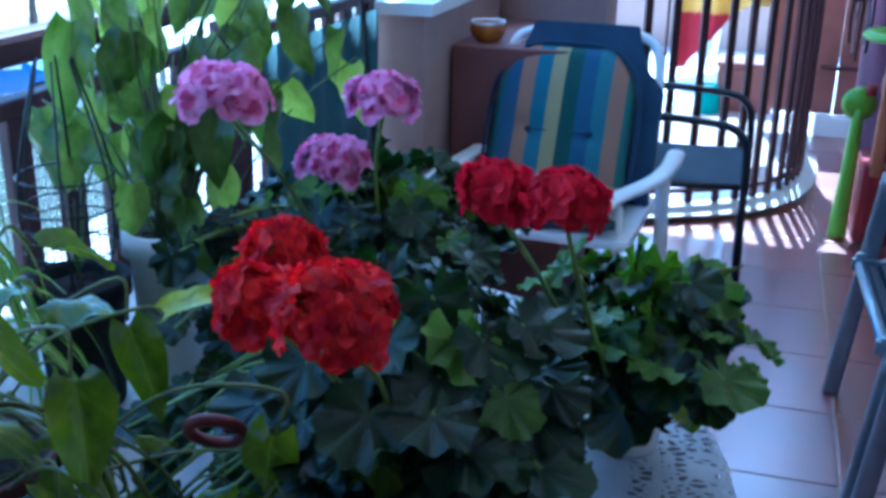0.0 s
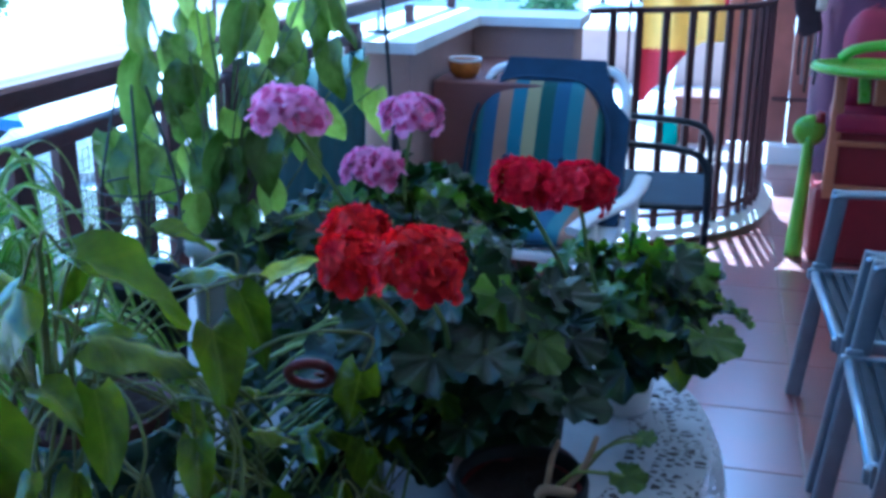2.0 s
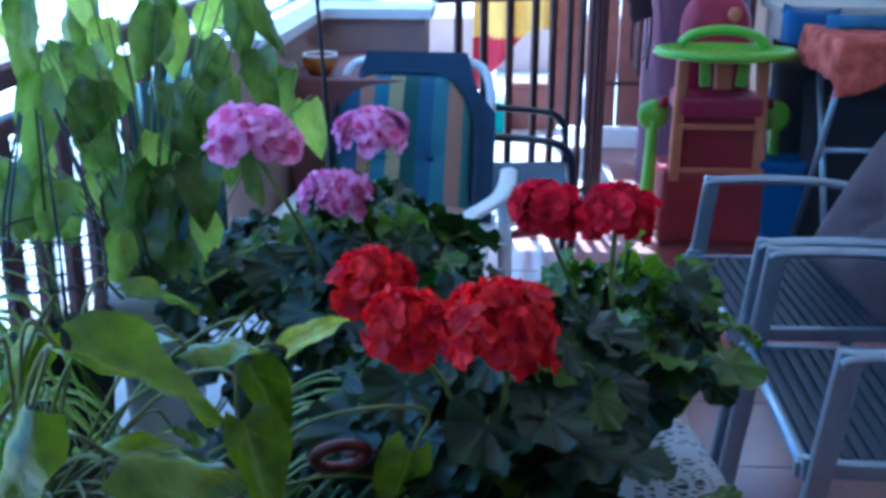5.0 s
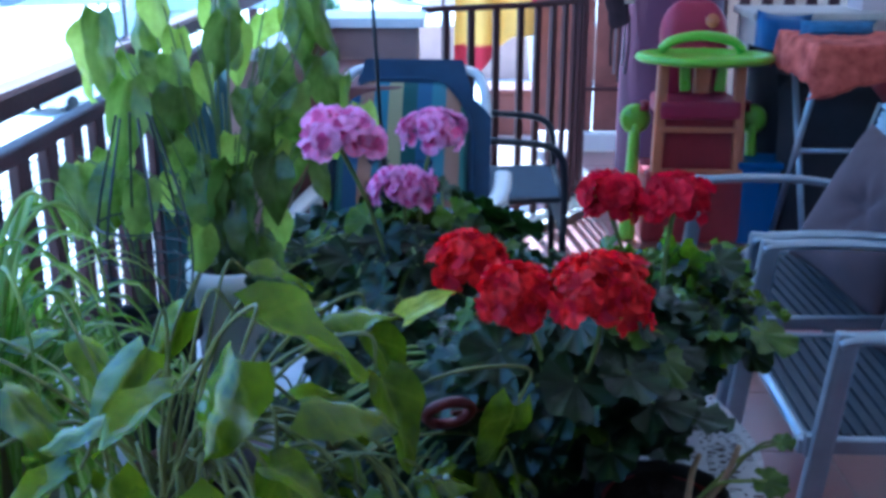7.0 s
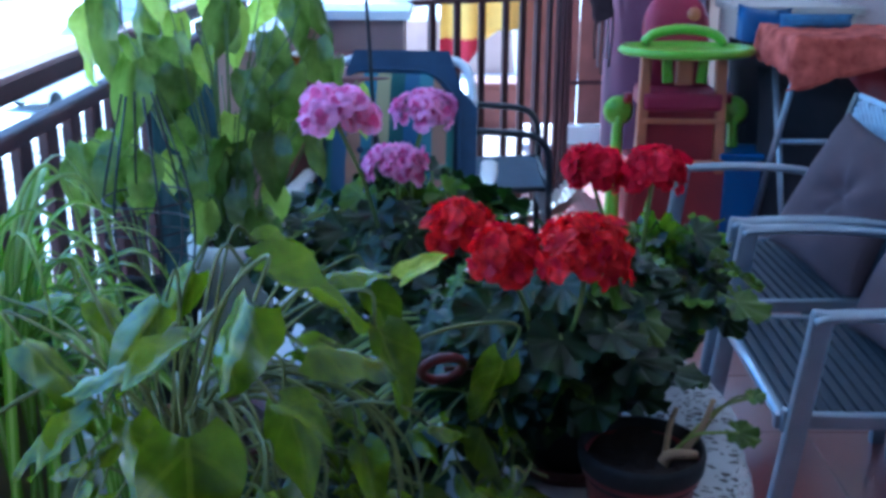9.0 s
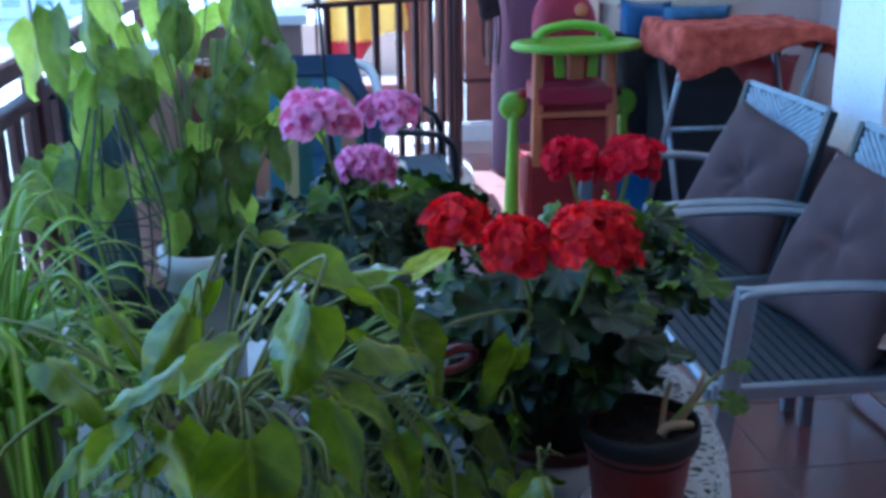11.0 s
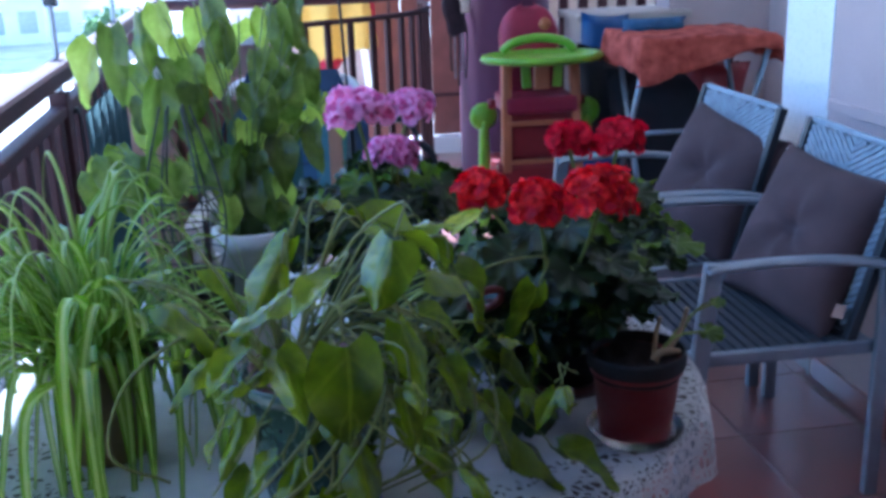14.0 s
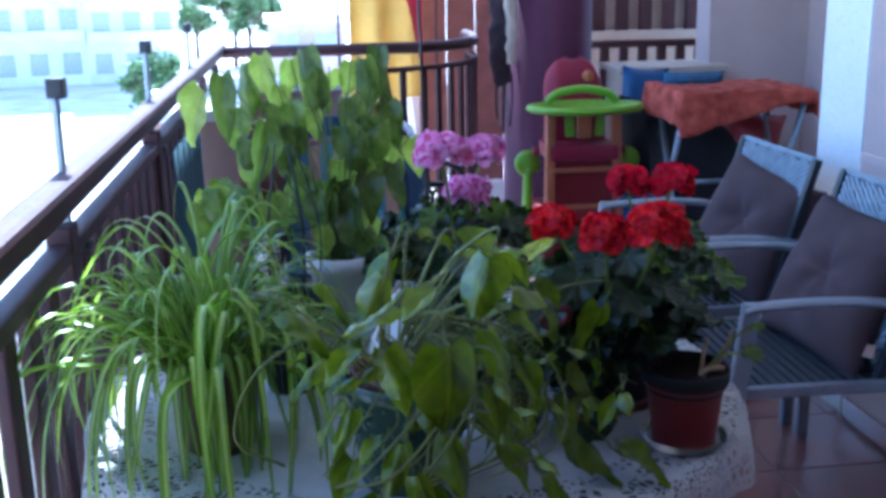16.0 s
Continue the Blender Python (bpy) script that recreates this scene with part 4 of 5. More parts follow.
for i in range(nx + 1):
    row = []
    for j in range(ny + 1):
        x = -0.45 + 0.88 * i / nx
        front = -0.44 + 0.16 * min(1, max(0, (x + 0.34) / 0.5))
        y = front + (0.24 - front) * j / ny
        fx, fy = max(0, abs(x) - 0.305), max(0, abs(y) - 0.215)
        z = 0.882 - 0.92 * min(0.2, max(fx, fy) + 0.5 * min(fx, fy)) if (fx or fy) else 0.882
        z += 0.014 * abs(noise.noise(Vector((x * 9, y * 9, 0)))) + 0.012 * noise.noise(Vector((x * 23, y * 23, 3))) + 0.008
        if fx:
            x = math.copysign(0.307 + 0.06 * fx + 0.015 * (1 + math.sin(y * 26)) * fx * 4, x)
        if fy:
            y = math.copysign(0.217 + 0.06 * fy + 0.015 * (1 + math.sin(x * 22)) * fy * 4, y)
        row.append(bm.verts.new((x, y, z)))
    g.append(row)
for i in range(nx):
    for j in range(ny):
        bm.faces.new((g[i][j], g[i + 1][j], g[i + 1][j + 1], g[i][j + 1])).smooth = True
ob = tagged(part("towel", bm, ORANGE, m=FT), "crumpled orange red towel thrown over the folding table", "towel")
ob.modifiers.new("thickness", "SOLIDIFY").thickness = 0.004
tagged(part("folded_cloth", pillow(0.06, 0.3, 0.13, 14, 12), PALEBLUE, m=pose(2.0, 3.87, 0.912, 0, 90, 0)), "pale blue cloth folded at the back of the folding table", "cloth")
# black bag swelled into a dark backing for the shade beneath the table
bm = pillow(0.62, 0.7, 0.3, 7, 12)
bag = tagged(part("bag", bm, DARKM, m=pose(2.12, 3.93, 0.36)), "black soft bag enlarged to fill the shade under the folding table", "bag")
part("handle", tubed(smooth_path([(-0.07, 0, 0.16), (-0.05, 0, 0.3), (0.0, 0, 0.34), (0.05, 0, 0.3), (0.07, 0, 0.16)], 4), 0.008, 6), DARKM, bag)
bm = pillow(0.3, 0.5, 0.2, 8, 12)
bag = tagged(part("bag", bm, DKRED, m=pose(2.28, 3.9, 0.5, 0, 12, 0)), "dark pink bag hanging behind the folding table", "bag")
part("handle", tubed(smooth_path([(-0.07, 0, 0.16), (-0.05, 0, 0.3), (0.0, 0, 0.34), (0.05, 0, 0.3), (0.07, 0, 0.16)], 4), 0.008, 6), DARKM, bag)
crate = thing("storage_crate", pose(1.93, 4.06, 0), "blue plastic storage crate", "crate")
part("body", boxed((0, 0, 0.17), (0.5, 0.34, 0.34), 0.02), BLUEP, crate)
part("rim", boxed((0, 0, 0.345), (0.53, 0.37, 0.03), 0.01), BLUEP, crate)
cab = thing("cabinet", pose(2.13, 4.68, 0) @ Matrix.Scale(0.975, 4), "cream cabinet with a projecting top", "cabinet")
part("body", boxed((0, 0, 0.45), (0.56, 0.34, 0.9), 0.008), CREAM, cab)
part("top", boxed((0, 0, 0.92), (0.62, 0.4, 0.035), 0.008), CREAM, cab)
tagged(part("blue_cloth", pillow(0.24, 0.4, 0.12, 11, 10), BLUEP, m=pose(1.93, 4.4, 0.72, 0, 4, 0)), "blue cloth hanging in front of the cabinet", "cloth")
# added dark filler, bag-shaped, that darkens the gap beside the high chair
bag = tagged(part("bag", pillow(0.36, 0.8, 0.24, 12, 10), DARKM, m=pose(1.92, 4.17, 0.4)), "tall black filler added for the dark gap beside the high chair", "bag")
part("handle", tubed(smooth_path([(-0.07, 0, 0.16), (-0.05, 0, 0.3), (0.0, 0, 0.34), (0.05, 0, 0.3), (0.07, 0, 0.16)], 4), 0.008, 6), DARKM, bag)
# cloth bag hanging on the column
bm = bmesh.new()
tube(bm, smooth_path([(0.03, 0, 0.75), (0.0, 0, 0.4), (0.0, 0, 0.12), (-0.015, 0, -0.02), (0.0, 0, -0.12), (0.02, 0, -0.17)], 8), 0.085, 16, taper=0.5, flat=0.4)
for v in bm.verts:
    v.co += Vector((0.03, 0.02, 0)) * noise.noise(v.co * 14)
hang = tagged(part("hanging_scarf", bm, SCARFD, m=pose(1.265, 4.78, 0.99)), "dark plum knitted scarf with a light lining hanging beside the column", "scarf")
bm = tubed(smooth_path([(0.05, -0.055, 0.75), (0.03, -0.06, 0.35), (0.04, -0.06, 0.1), (0.035, -0.055, -0.06)], 8), 0.036, 12, taper=0.7, flat=0.4)
for v in bm.verts:
    v.co += Vector((0.018, 0.01, 0)) * noise.noise(v.co * 18)
part("light_fold", bm, CREAM, hang, "pale grey lining")
for k in range(5):
    part("cord", tubed(smooth_path([(-0.03 + 0.02 * k, 0, -0.12), (-0.035 + 0.022 * k, 0, -0.26), (-0.03 + 0.018 * k, 0, -0.36 - 0.04 * (k % 3))], 4), 0.006, 6), SCARFG if k % 2 else DARKM, hang)

# yellow and red cloth outside the curved railing
bm = bmesh.new()
nx, nz, g = 60, 60, []
for i in range(nx + 1):
    row = []
    for j in range(nz + 1):
        u, v = i / nx, j / nz
        low = 0.38 + 0.32 * min(1, max(0, (u - 0.1) / 0.6)) ** 0.8
        row.append(bm.verts.new((0.46 * u, 0.03 * math.sin(u * 14) + 0.012 * math.sin(v * 9 + u * 5), low + (1.9 - low) * v)))
    g.append(row)
for i in range(nx):
    for j in range(nz):
        u, z = i / nx, g[i][j].co.z
        f = bm.faces.new((g[i][j], g[i + 1][j], g[i + 1][j + 1], g[i][j + 1]))
        f.smooth = True
        f.material_index = 1 if u > 0.66 + max(0, 1.42 - z) * 0.5 or z < 0.64 else 0
flag = thing("hanging_banner", pose(0.47, 5.3, 0, 0, 0, 14), "yellow and red cloth banner hanging outside", "banner")
ob = part("cloth", bm, [YELLOW, FLAGRED], flag)
ob.modifiers.new("thickness", "SOLIDIFY").thickness = 0.003
part("pole", tubed([(-0.06, 0, 1.91), (0.54, 0, 1.91)], 0.014, 8), RAILM, flag)
for sx in (-0.06, 0.54):
    part("upright", tubed([(sx, 0.04, -0.02), (sx, 0.0, 1.91)], 0.008, 8), RAILM, flag)
# what stands on the neighbour's terrace
nb = tagged(part("crate", boxed((0, 0, 0.14), (0.32, 0.3, 0.28), 0.02), BLOCK, m=pose(0.80, 6.3, -0.02)), "brown box on the neighbour's terrace", "box")
part("lid", boxed((0, 0, 0.29), (0.34, 0.32, 0.03), 0.008), BLOCK, nb)
nt = thing("garden_table", pose(0.78, 7.4, -0.02), "white garden table on the neighbour's terrace", "table")
part("tabletop", lathe([(0, 0.6), (0.5, 0.6), (0.52, 0.61), (0.52, 0.63), (0.5, 0.635), (0, 0.635)], 40), WHITE, nt)
for a in (40, 130, 220, 310):
    part("leg", tubed([(0.3 * math.cos(radians(a)), 0.3 * math.sin(radians(a)), 0.6), (0.38 * math.cos(radians(a)), 0.38 * math.sin(radians(a)), 0)], 0.022, 8), WHITE, nt)
tagged(part("watering_can", lathe([(0, 0), (0.07, 0), (0.075, 0.01), (0.065, 0.16), (0.05, 0.18), (0.045, 0.18), (0.06, 0.15), (0, 0.14)], 24), TEALP, m=pose(0.60, 6.1, -0.02)), "teal plastic can on the neighbour's terrace", "can")
low = thing("terrace_wall", pose(0.4, 8.6, -0.02), "low tan rendered wall round the neighbour's terrace", "parapet", kind="structure")
part("body", boxed((0, 0, 0.22), (3.0, 0.18, 0.44), 0.008), PIER, low)
part("coping", boxed((0, 0, 0.46), (3.06, 0.24, 0.04), 0.008), SLAB, low)
tagged(part("terrace_next_door", boxed((0.2, 7.4, -0.08), (3.2, 4.6, 0.12), 0.01), SLAB), "pale sunlit terrace of the neighbour", "terrace", kind="structure")

# ---- plants ----


def potted(name, x, y, label, z=TZ + 0.002):
    return thing(name, pose(x, y, z), label, "potted plant", group="plants on the table")


def leaf_on(plant, mes, base, tipway, size, rnd, stem_from=None, stem_r=0.0018, up=None, spin=0.0, stem_mat=None):
    """A leaf and its stalk."""
    me = rnd.choice(mes) if isinstance(mes, list) else mes
    put("leaf", me, plant, aim(base, tipway, up or (0, 0, 1), size, spin))
    if stem_from is not None:
        a, b = Vector(stem_from), Vector(base)
        mid = (a + b) / 2 + Vector((rnd.uniform(-0.012, 0.012), rnd.uniform(-0.012, 0.012), 0.16 * (b - a).length))
        part("stalk", tubed(smooth_path([a, mid, b], 4), stem_r, 5), stem_mat or STEM, plant)


def flower_head(plant, centre, mes, out, n, rnd, foot, size=0.03, flat=0.6):
    """A dome of florets on a stalk. out: its whole radius."""
    r = out - 0.42 * size
    c = Vector(centre)
    stalk = bmesh.new()
    f = Vector(foot)
    tube(stalk, smooth_path([f, (f + c) / 2 + Vector((rnd.uniform(-0.008, 0.008), 0, 0.004)), c - Vector((0, 0, r * 0.5))], 5), 0.0024, 6)
    spots = []
    for k in range(n):
        zc = 1 - 1.12 * (k + 0.5) / n
        a = k * 2.39996 + rnd.uniform(-0.3, 0.3)
        q = math.sqrt(max(0, 1 - zc * zc))
        d = Vector((q * math.cos(a), q * math.sin(a), zc))
        spots.append((d, rnd.uniform(0.72, 1.12)))
        tube(stalk, smooth_path([c - Vector((0, 0, r * 0.6)), c + Vector((d.x * r * 0.45, d.y * r * 0.45, d.z * r * 0.5)), c + Vector((d.x * r, d.y * r, d.z * r * flat)) * 0.92], 2), 0.0009, 4)
    head = part("flower_head", stalk, STEM, plant)
    for d, k in spots:
        droop = 0.022 * max(0, 0.4 - d.z)
        p = c + Vector((d.x * r, d.y * r, d.z * r * flat)) * k - Vector((0, 0, droop))
        z = (d + Vector((rnd.uniform(-0.5, 0.5), rnd.uniform(-0.5, 0.5), rnd.uniform(-0.35, 0.4)))).normalized()
        x = z.cross(Vector((0.3, 0.2, 1))).normalized()
        y = z.cross(x)
        m = Matrix.Translation(p) @ Matrix((x, y, z)).transposed().to_4x4() @ Matrix.Rotation(rnd.uniform(0, 6.28), 4, "Z") @ Matrix.Diagonal((*(size * rnd.uniform(0.8, 1.15),) * 3, 1))
        put("floret", rnd.choice(mes), head, m)


def geranium(x, y, label, pot, cloud, heads, mes, seed, nleaf, potmat, saucer=True, young=0.2, flat=0.6, shift=(0, 0)):
    """pot: radii and height; cloud: middle and half sizes of the leaves, from the pot's foot."""
    g = potted("geranium", x, y, label)
    rnd = random.Random(seed)
    r0, r1, h = pot
    base = 0.0
    if saucer:
        part("saucer", lathe([(0, 0), (r1 * 1.12, 0), (r1 * 1.25, 0.018), (r1 * 1.22, 0.02), (r1 * 1.08, 0.006), (0, 0.005)], 36), POTTERRA, g)
        base = 0.006
    part("pot", lathe([(r, z + base) for r, z in pot_profile(r0, r1, h)], 36), potmat, g, m=pose(*shift, 0))
    part("soil", soil_mesh(r1 - 0.005, h * 0.9 + base, seed), SOIL, g, m=pose(*shift, 0))
    root = Vector((*shift, h * 0.88))
    (cx, cy, cz), (ax, ay, az) = cloud
    for k in range(4):
        a = k * 1.6 + 0.4
        part("branch", tubed(smooth_path([root + Vector((0.02 * math.cos(a), 0.02 * math.sin(a), 0)), Vector((cx * 0.5 + 0.3 * ax * math.cos(a), cy * 0.5 + 0.3 * ay * math.sin(a), (h + cz) / 2)), Vector((cx + 0.5 * ax * math.cos(a), cy + 0.5 * ay * math.sin(a), cz + az * 0.3))], 5), 0.005, 6, taper=0.6), STEMD, g)
    for k in range(nleaf):
        while True:
            d = Vector((rnd.uniform(-1, 1), rnd.uniform(-1, 1), rnd.uniform(-1, 1)))
            if 0.35 < d.length < 1:
                break
        p = Vector((cx + d.x * ax, cy + d.y * ay, cz + d.z * az))
        out = Vector((d.x, d.y, rnd.uniform(-0.9, 0.1)))
        up = Vector((d.x * 0.9, d.y * 0.9 - 0.1, 0.7)) + Vector((rnd.uniform(-0.45, 0.45), rnd.uniform(-0.45, 0.45), 0))
        leaf_on(g, GERY_ME if (rnd.random() < young and d.z > -0.2) else GER_ME, p, out, rnd.uniform(0.035, 0.075), rnd, root + (p - root) * 0.35, up=up)
    for (hx, hy, hz), r, n, sz in heads:
        flower_head(g, (hx - x, hy - y, hz - TZ), mes, r, n, rnd, (cx + 0.35 * (hx - x - cx), cy + 0.35 * (hy - y - cy), cz - 0.02), sz, flat)
    return g


rg = geranium(0.675, 0.605, "red geranium with dark leaves in a black pot", (0.05, 0.062, 0.14), ((-0.04, -0.065, 0.195), (0.13, 0.15, 0.1)),
              [((0.54, 0.487, 1.063), 0.038, 30, 0.027), ((0.58, 0.363, 1.074), 0.037, 28, 0.027), ((0.644, 0.337, 1.087), 0.045, 48, 0.027)], RED_ME, 3, 160, POTBLACK, young=0.08, flat=0.7)
# red ring label on a stick in that pot
part("label_stick", tubed([(-0.05, -0.03, 0.13), (-0.148, -0.205, 0.205)], 0.002, 6), POTTERRA, rg, "brown plastic stick")
part("label_ring", tubed([(0.02 * math.cos(i * 0.39), 0, 0.02 * math.sin(i * 0.39)) for i in range(16)], 0.0048, 6, closed=True), RINGM, rg, "dark red plastic ring", m=pose(-0.15, -0.212, 0.208, 36, 0, 15))
wg = geranium(0.782, 0.80, "crimson geranium with bright leaves in a small white pot", (0.036, 0.044, 0.095), ((0.0, -0.03, 0.165), (0.125, 0.13, 0.07)),
              [((0.68, 0.588, 1.096), 0.039, 28, 0.028), ((0.741, 0.572, 1.1), 0.039, 28, 0.028)], CRIM_ME, 5, 95, POTWHITE, False, young=0.6, flat=0.66, shift=(-0.005, 0.035))
rnd = random.Random(6)
# a lax shoot of longer leaves leaning out over the table's edge
for b, e, w, up in (((0.049, -0.02, 0.128), (0.073, -0.03, 0.046), 0.78, (0.25, -1, 0.2)), ((0.027, -0.02, 0.196), (0.09, -0.02, 0.18), 0.6, (0, -0.35, 1)),
                    ((0.047, -0.02, 0.172), (0.074, -0.03, 0.14), 0.6, (0.4, -0.8, 0.4)), ((0.062, -0.02, 0.229), (0.096, -0.01, 0.243), 0.4, (0.2, -0.5, 0.9)),
                    ((0.02, -0.03, 0.205), (0.05, -0.06, 0.19), 0.7, (0.1, -0.5, 0.9)), ((0.03, 0.02, 0.2), (0.085, 0.05, 0.20), 0.65, (0, -0.3, 1))):
    d = Vector(e) - Vector(b)
    put("leaf", rnd.choice(POTHOS_ME), wg, aim(b, d, up, (d.length * w, d.length * 1.04, d.length)))
    part("stalk", tubed(smooth_path([(0.02, -0.01, 0.1), (0.04 + 0.3 * (b[0] - 0.04), -0.015, 0.17), b], 4), 0.0017, 5), VINE, wg)
pg = geranium(0.48, 0.945, "pink geranium in a white pot", (0.05, 0.065, 0.13), ((-0.01, -0.06, 0.205), (0.15, 0.15, 0.075)),
         [((0.408, 0.652, 1.143), 0.049, 52, 0.026), ((0.496, 0.833, 1.112), 0.047, 48, 0.026), ((0.465, 0.768, 1.058), 0.042, 40, 0.025)], PINK_ME, 8, 120, POTWHITE, False, flat=0.5)

rnd = random.Random(77)
for k in range(62):
    b = Vector((rnd.uniform(0.31, 0.49), rnd.uniform(0.66, 0.80), rnd.uniform(0.81, 0.985))) - Vector((0.48, 0.945, TZ))
    leaf_on(pg, GER_ME, b, (rnd.uniform(-1, 1), rnd.uniform(-1, 0.2), rnd.uniform(-0.9, 0.2)), rnd.uniform(0.03, 0.055), rnd, Vector((-0.01, -0.02, 0.12)) + b * 0.3, up=(rnd.uniform(-0.6, 0.4), -0.6, 0.8))

rnd = random.Random(78)
for k in range(70):
    b = Vector((rnd.uniform(0.37, 0.62), rnd.uniform(0.42, 0.67), rnd.uniform(0.77, 0.9))) - Vector((0.675, 0.605, TZ))
    leaf_on(rg, GER_ME, b, (rnd.uniform(-1, 0.4), rnd.uniform(-1, 0.2), rnd.uniform(-0.9, 0.2)), rnd.uniform(0.035, 0.06), rnd, Vector((-0.03, -0.02, 0.13)) + b * 0.3, up=(rnd.uniform(-0.6, 0.6), -0.6, 0.8))

# small red pot with a cut back stump, in a glass dish
sp = potted("cut_back_plant", 0.718, 0.418, "red plastic pot with a dry stump on a glass dish")
dish = lathe([(0, 0), (0.05, 0), (0.0615, 0.016), (0.0585, 0.018), (0.048, 0.004), (0, 0.003)], 40)
for v in dish.verts:
    k = math.hypot(v.co.x, v.co.y)
    if k > 0.055:
        a = math.atan2(v.co.y, v.co.x)
        v.co.z += 0.004 * math.sin(20 * a)
part("glass_dish", dish, GLASS, sp, "clear scalloped glass dish")
part("pot", lathe([(r, z + 0.005) for r, z in pot_profile(0.045, 0.0555, 0.1, 0.002)], 40), POTRED, sp)
part("pot_band", lathe([(0.0570, 0.096), (0.0605, 0.100), (0.0615, 0.114), (0.0600, 0.119), (0.0565, 0.118), (0.055, 0.10), (0.053, 0.085)], 40), POTBLACK, sp, "dark rim of the inner pot")
part("soil", soil_mesh(0.0545, 0.105, 4), SOIL, sp)
part("stump", tubed(smooth_path([(0.016, -0.012, 0.095), (0.022, -0.014, 0.114), (0.038, -0.016, 0.117), (0.05, -0.012, 0.114)], 4), 0.006, 8, taper=0.7), DRY, sp, "dry pale cut stem")
part("stump", tubed(smooth_path([(0.022, 0.0, 0.095), (0.026, 0.004, 0.135), (0.032, 0.006, 0.155)], 4), 0.0034, 7, taper=0.7), DRY, sp, "dry pale cut stem")
part("stump", tubed(smooth_path([(0.04, 0.0, 0.11), (0.056, 0.002, 0.135), (0.066, 0.004, 0.165)], 4), 0.0036, 7, taper=0.7), DRY, sp, "dry pale cut stem")
part("twig", tubed(smooth_path([(0.05, 0.0, 0.12), (0.07, 0.004, 0.15), (0.09, 0.01, 0.165), (0.11, 0.012, 0.162)], 5), 0.0013, 6), VINE, sp)
rnd = random.Random(2)
leaf_on(sp, GERY_ME, (0.092, 0.0, 0.132), (0.6, -0.2, -0.2), 0.034, rnd, (0.03, 0, 0.11), up=(0.1, -0.5, 1))
leaf_on(sp, GERY_ME, (0.105, 0.01, 0.165), (0.8, 0.2, 0.1), 0.022, rnd, (0.03, 0, 0.11), up=(0, -0.3, 1))

# pothos: broad leaves on long stalks from one crown, some trailing on the cloth
PX, PY = 0.315, 0.375
pt = potted("pothos", PX, PY, "golden pothos trailing from a green pot")
part("pot", lathe(pot_profile(0.058, 0.074, 0.15), 36), POTGREEN, pt)
part("inner_pot", lathe([(0.062, 0.13), (0.068, 0.158), (0.064, 0.16), (0.058, 0.13)], 36), POTTERRA, pt)
part("soil", soil_mesh(0.062, 0.15, 6), SOIL, pt)
rnd = random.Random(11)
CROWN = Vector((PX - 0.02, PY - 0.035, TZ + 0.165))


def pothos_leaf(base, tip, up, width=1.0, mes=None, foot=None, rise=0.3, r=0.0019):
    """A leaf from its foot to its tip in the room, its stalk bending over from the crown."""
    base, tip = Vector(base), Vector(tip)
    d = tip - base
    o = Vector((PX, PY, TZ + 0.002))
    ln = d.length * 1.04
    up = Vector((up[0] * 0.7, up[1] * 0.45, up[2] + 0.25))
    put("leaf", mes or rnd.choice(POTHOS_ME), pt, aim(base - o, d, up, (ln * width * 0.9, ln, ln)))
    f = Vector(foot) if foot else CROWN + Vector(((base.x - CROWN.x) * 0.12 + rnd.uniform(-0.012, 0.012), (base.y - CROWN.y) * 0.12 + rnd.uniform(-0.012, 0.012), rnd.uniform(-0.01, 0.01)))
    over = base - d.normalized() * 0.02 + Vector((0, 0, 0.014))
    mid = f + (over - f) * 0.5 + Vector((rnd.uniform(-0.01, 0.01), rnd.uniform(-0.01, 0.01), rise * (over - f).length * 0.5))
    part("stalk", tubed(smooth_path([f - o, mid - o, over - o, base - o], 5), r, 6, taper=0.75), VINE, pt)


# the large leaves of the crown: foot, tip, way of the upper side, breadth
pothos_leaf((0.425, 0.205, 1.058), (0.499, 0.238, 1.044), (-0.1, -0.75, 0.75), 1.05)
pothos_leaf((0.378, 0.262, 1.094), (0.47, 0.288, 1.054), (0.05, -0.5, 0.9), 0.8)
pothos_leaf((0.398, 0.175, 1.104), (0.366, 0.148, 1.05), (-0.25, -0.8, 0.75), 1.25)
pothos_leaf((0.166, 0.334, 1.007), (0.243, 0.285, 0.972), (0.1, -0.4, 0.9), 0.62)
pothos_leaf((0.413, 0.16, 1.034), (0.455, 0.146, 1.024), (0, -0.5, 1), 0.95)
pothos_leaf((0.294, 0.325, 1.045), (0.268, 0.258, 1.012), (0.6, -0.4, 0.6), 0.75)
pothos_leaf((0.345, 0.165, 1.01), (0.358, 0.128, 0.918), (0.1, -1, 0.25), 1.1)
pothos_leaf((0.381, 0.345, 1.066), (0.424, 0.335, 1.078), (-0.2, -0.5, 0.9), 0.8)
pothos_leaf((0.425, 0.35, 1.062), (0.482, 0.345, 1.068), (0.1, -0.6, 0.8), 0.85)
pothos_leaf((0.118, 0.455, 0.99), (0.172, 0.45, 1.01), (-0.5, -0.5, 0.7), 0.8)
pothos_leaf((0.214, 0.385, 1.026), (0.262, 0.36, 0.985), (0.3, -0.3, 0.9), 0.8)
pothos_leaf((0.308, 0.385, 1.052), (0.268, 0.37, 0.992), (0.4, -0.9, 0.2), 0.6)
pothos_leaf((0.284, 0.235, 0.985), (0.302, 0.198, 0.915), (-0.3, -0.9, 0.4), 0.85)
pothos_leaf((0.262, 0.24, 0.985), (0.208, 0.21, 0.952), (-0.2, -0.5, 0.8), 0.8)
pothos_leaf((0.47, 0.31, 1.03), (0.505, 0.275, 0.972), (0.5, -0.8, 0.3), 0.85)
pothos_leaf((0.405, 0.24, 1), (0.43, 0.205, 0.93), (0.3, -0.9, 0.3), 0.8)
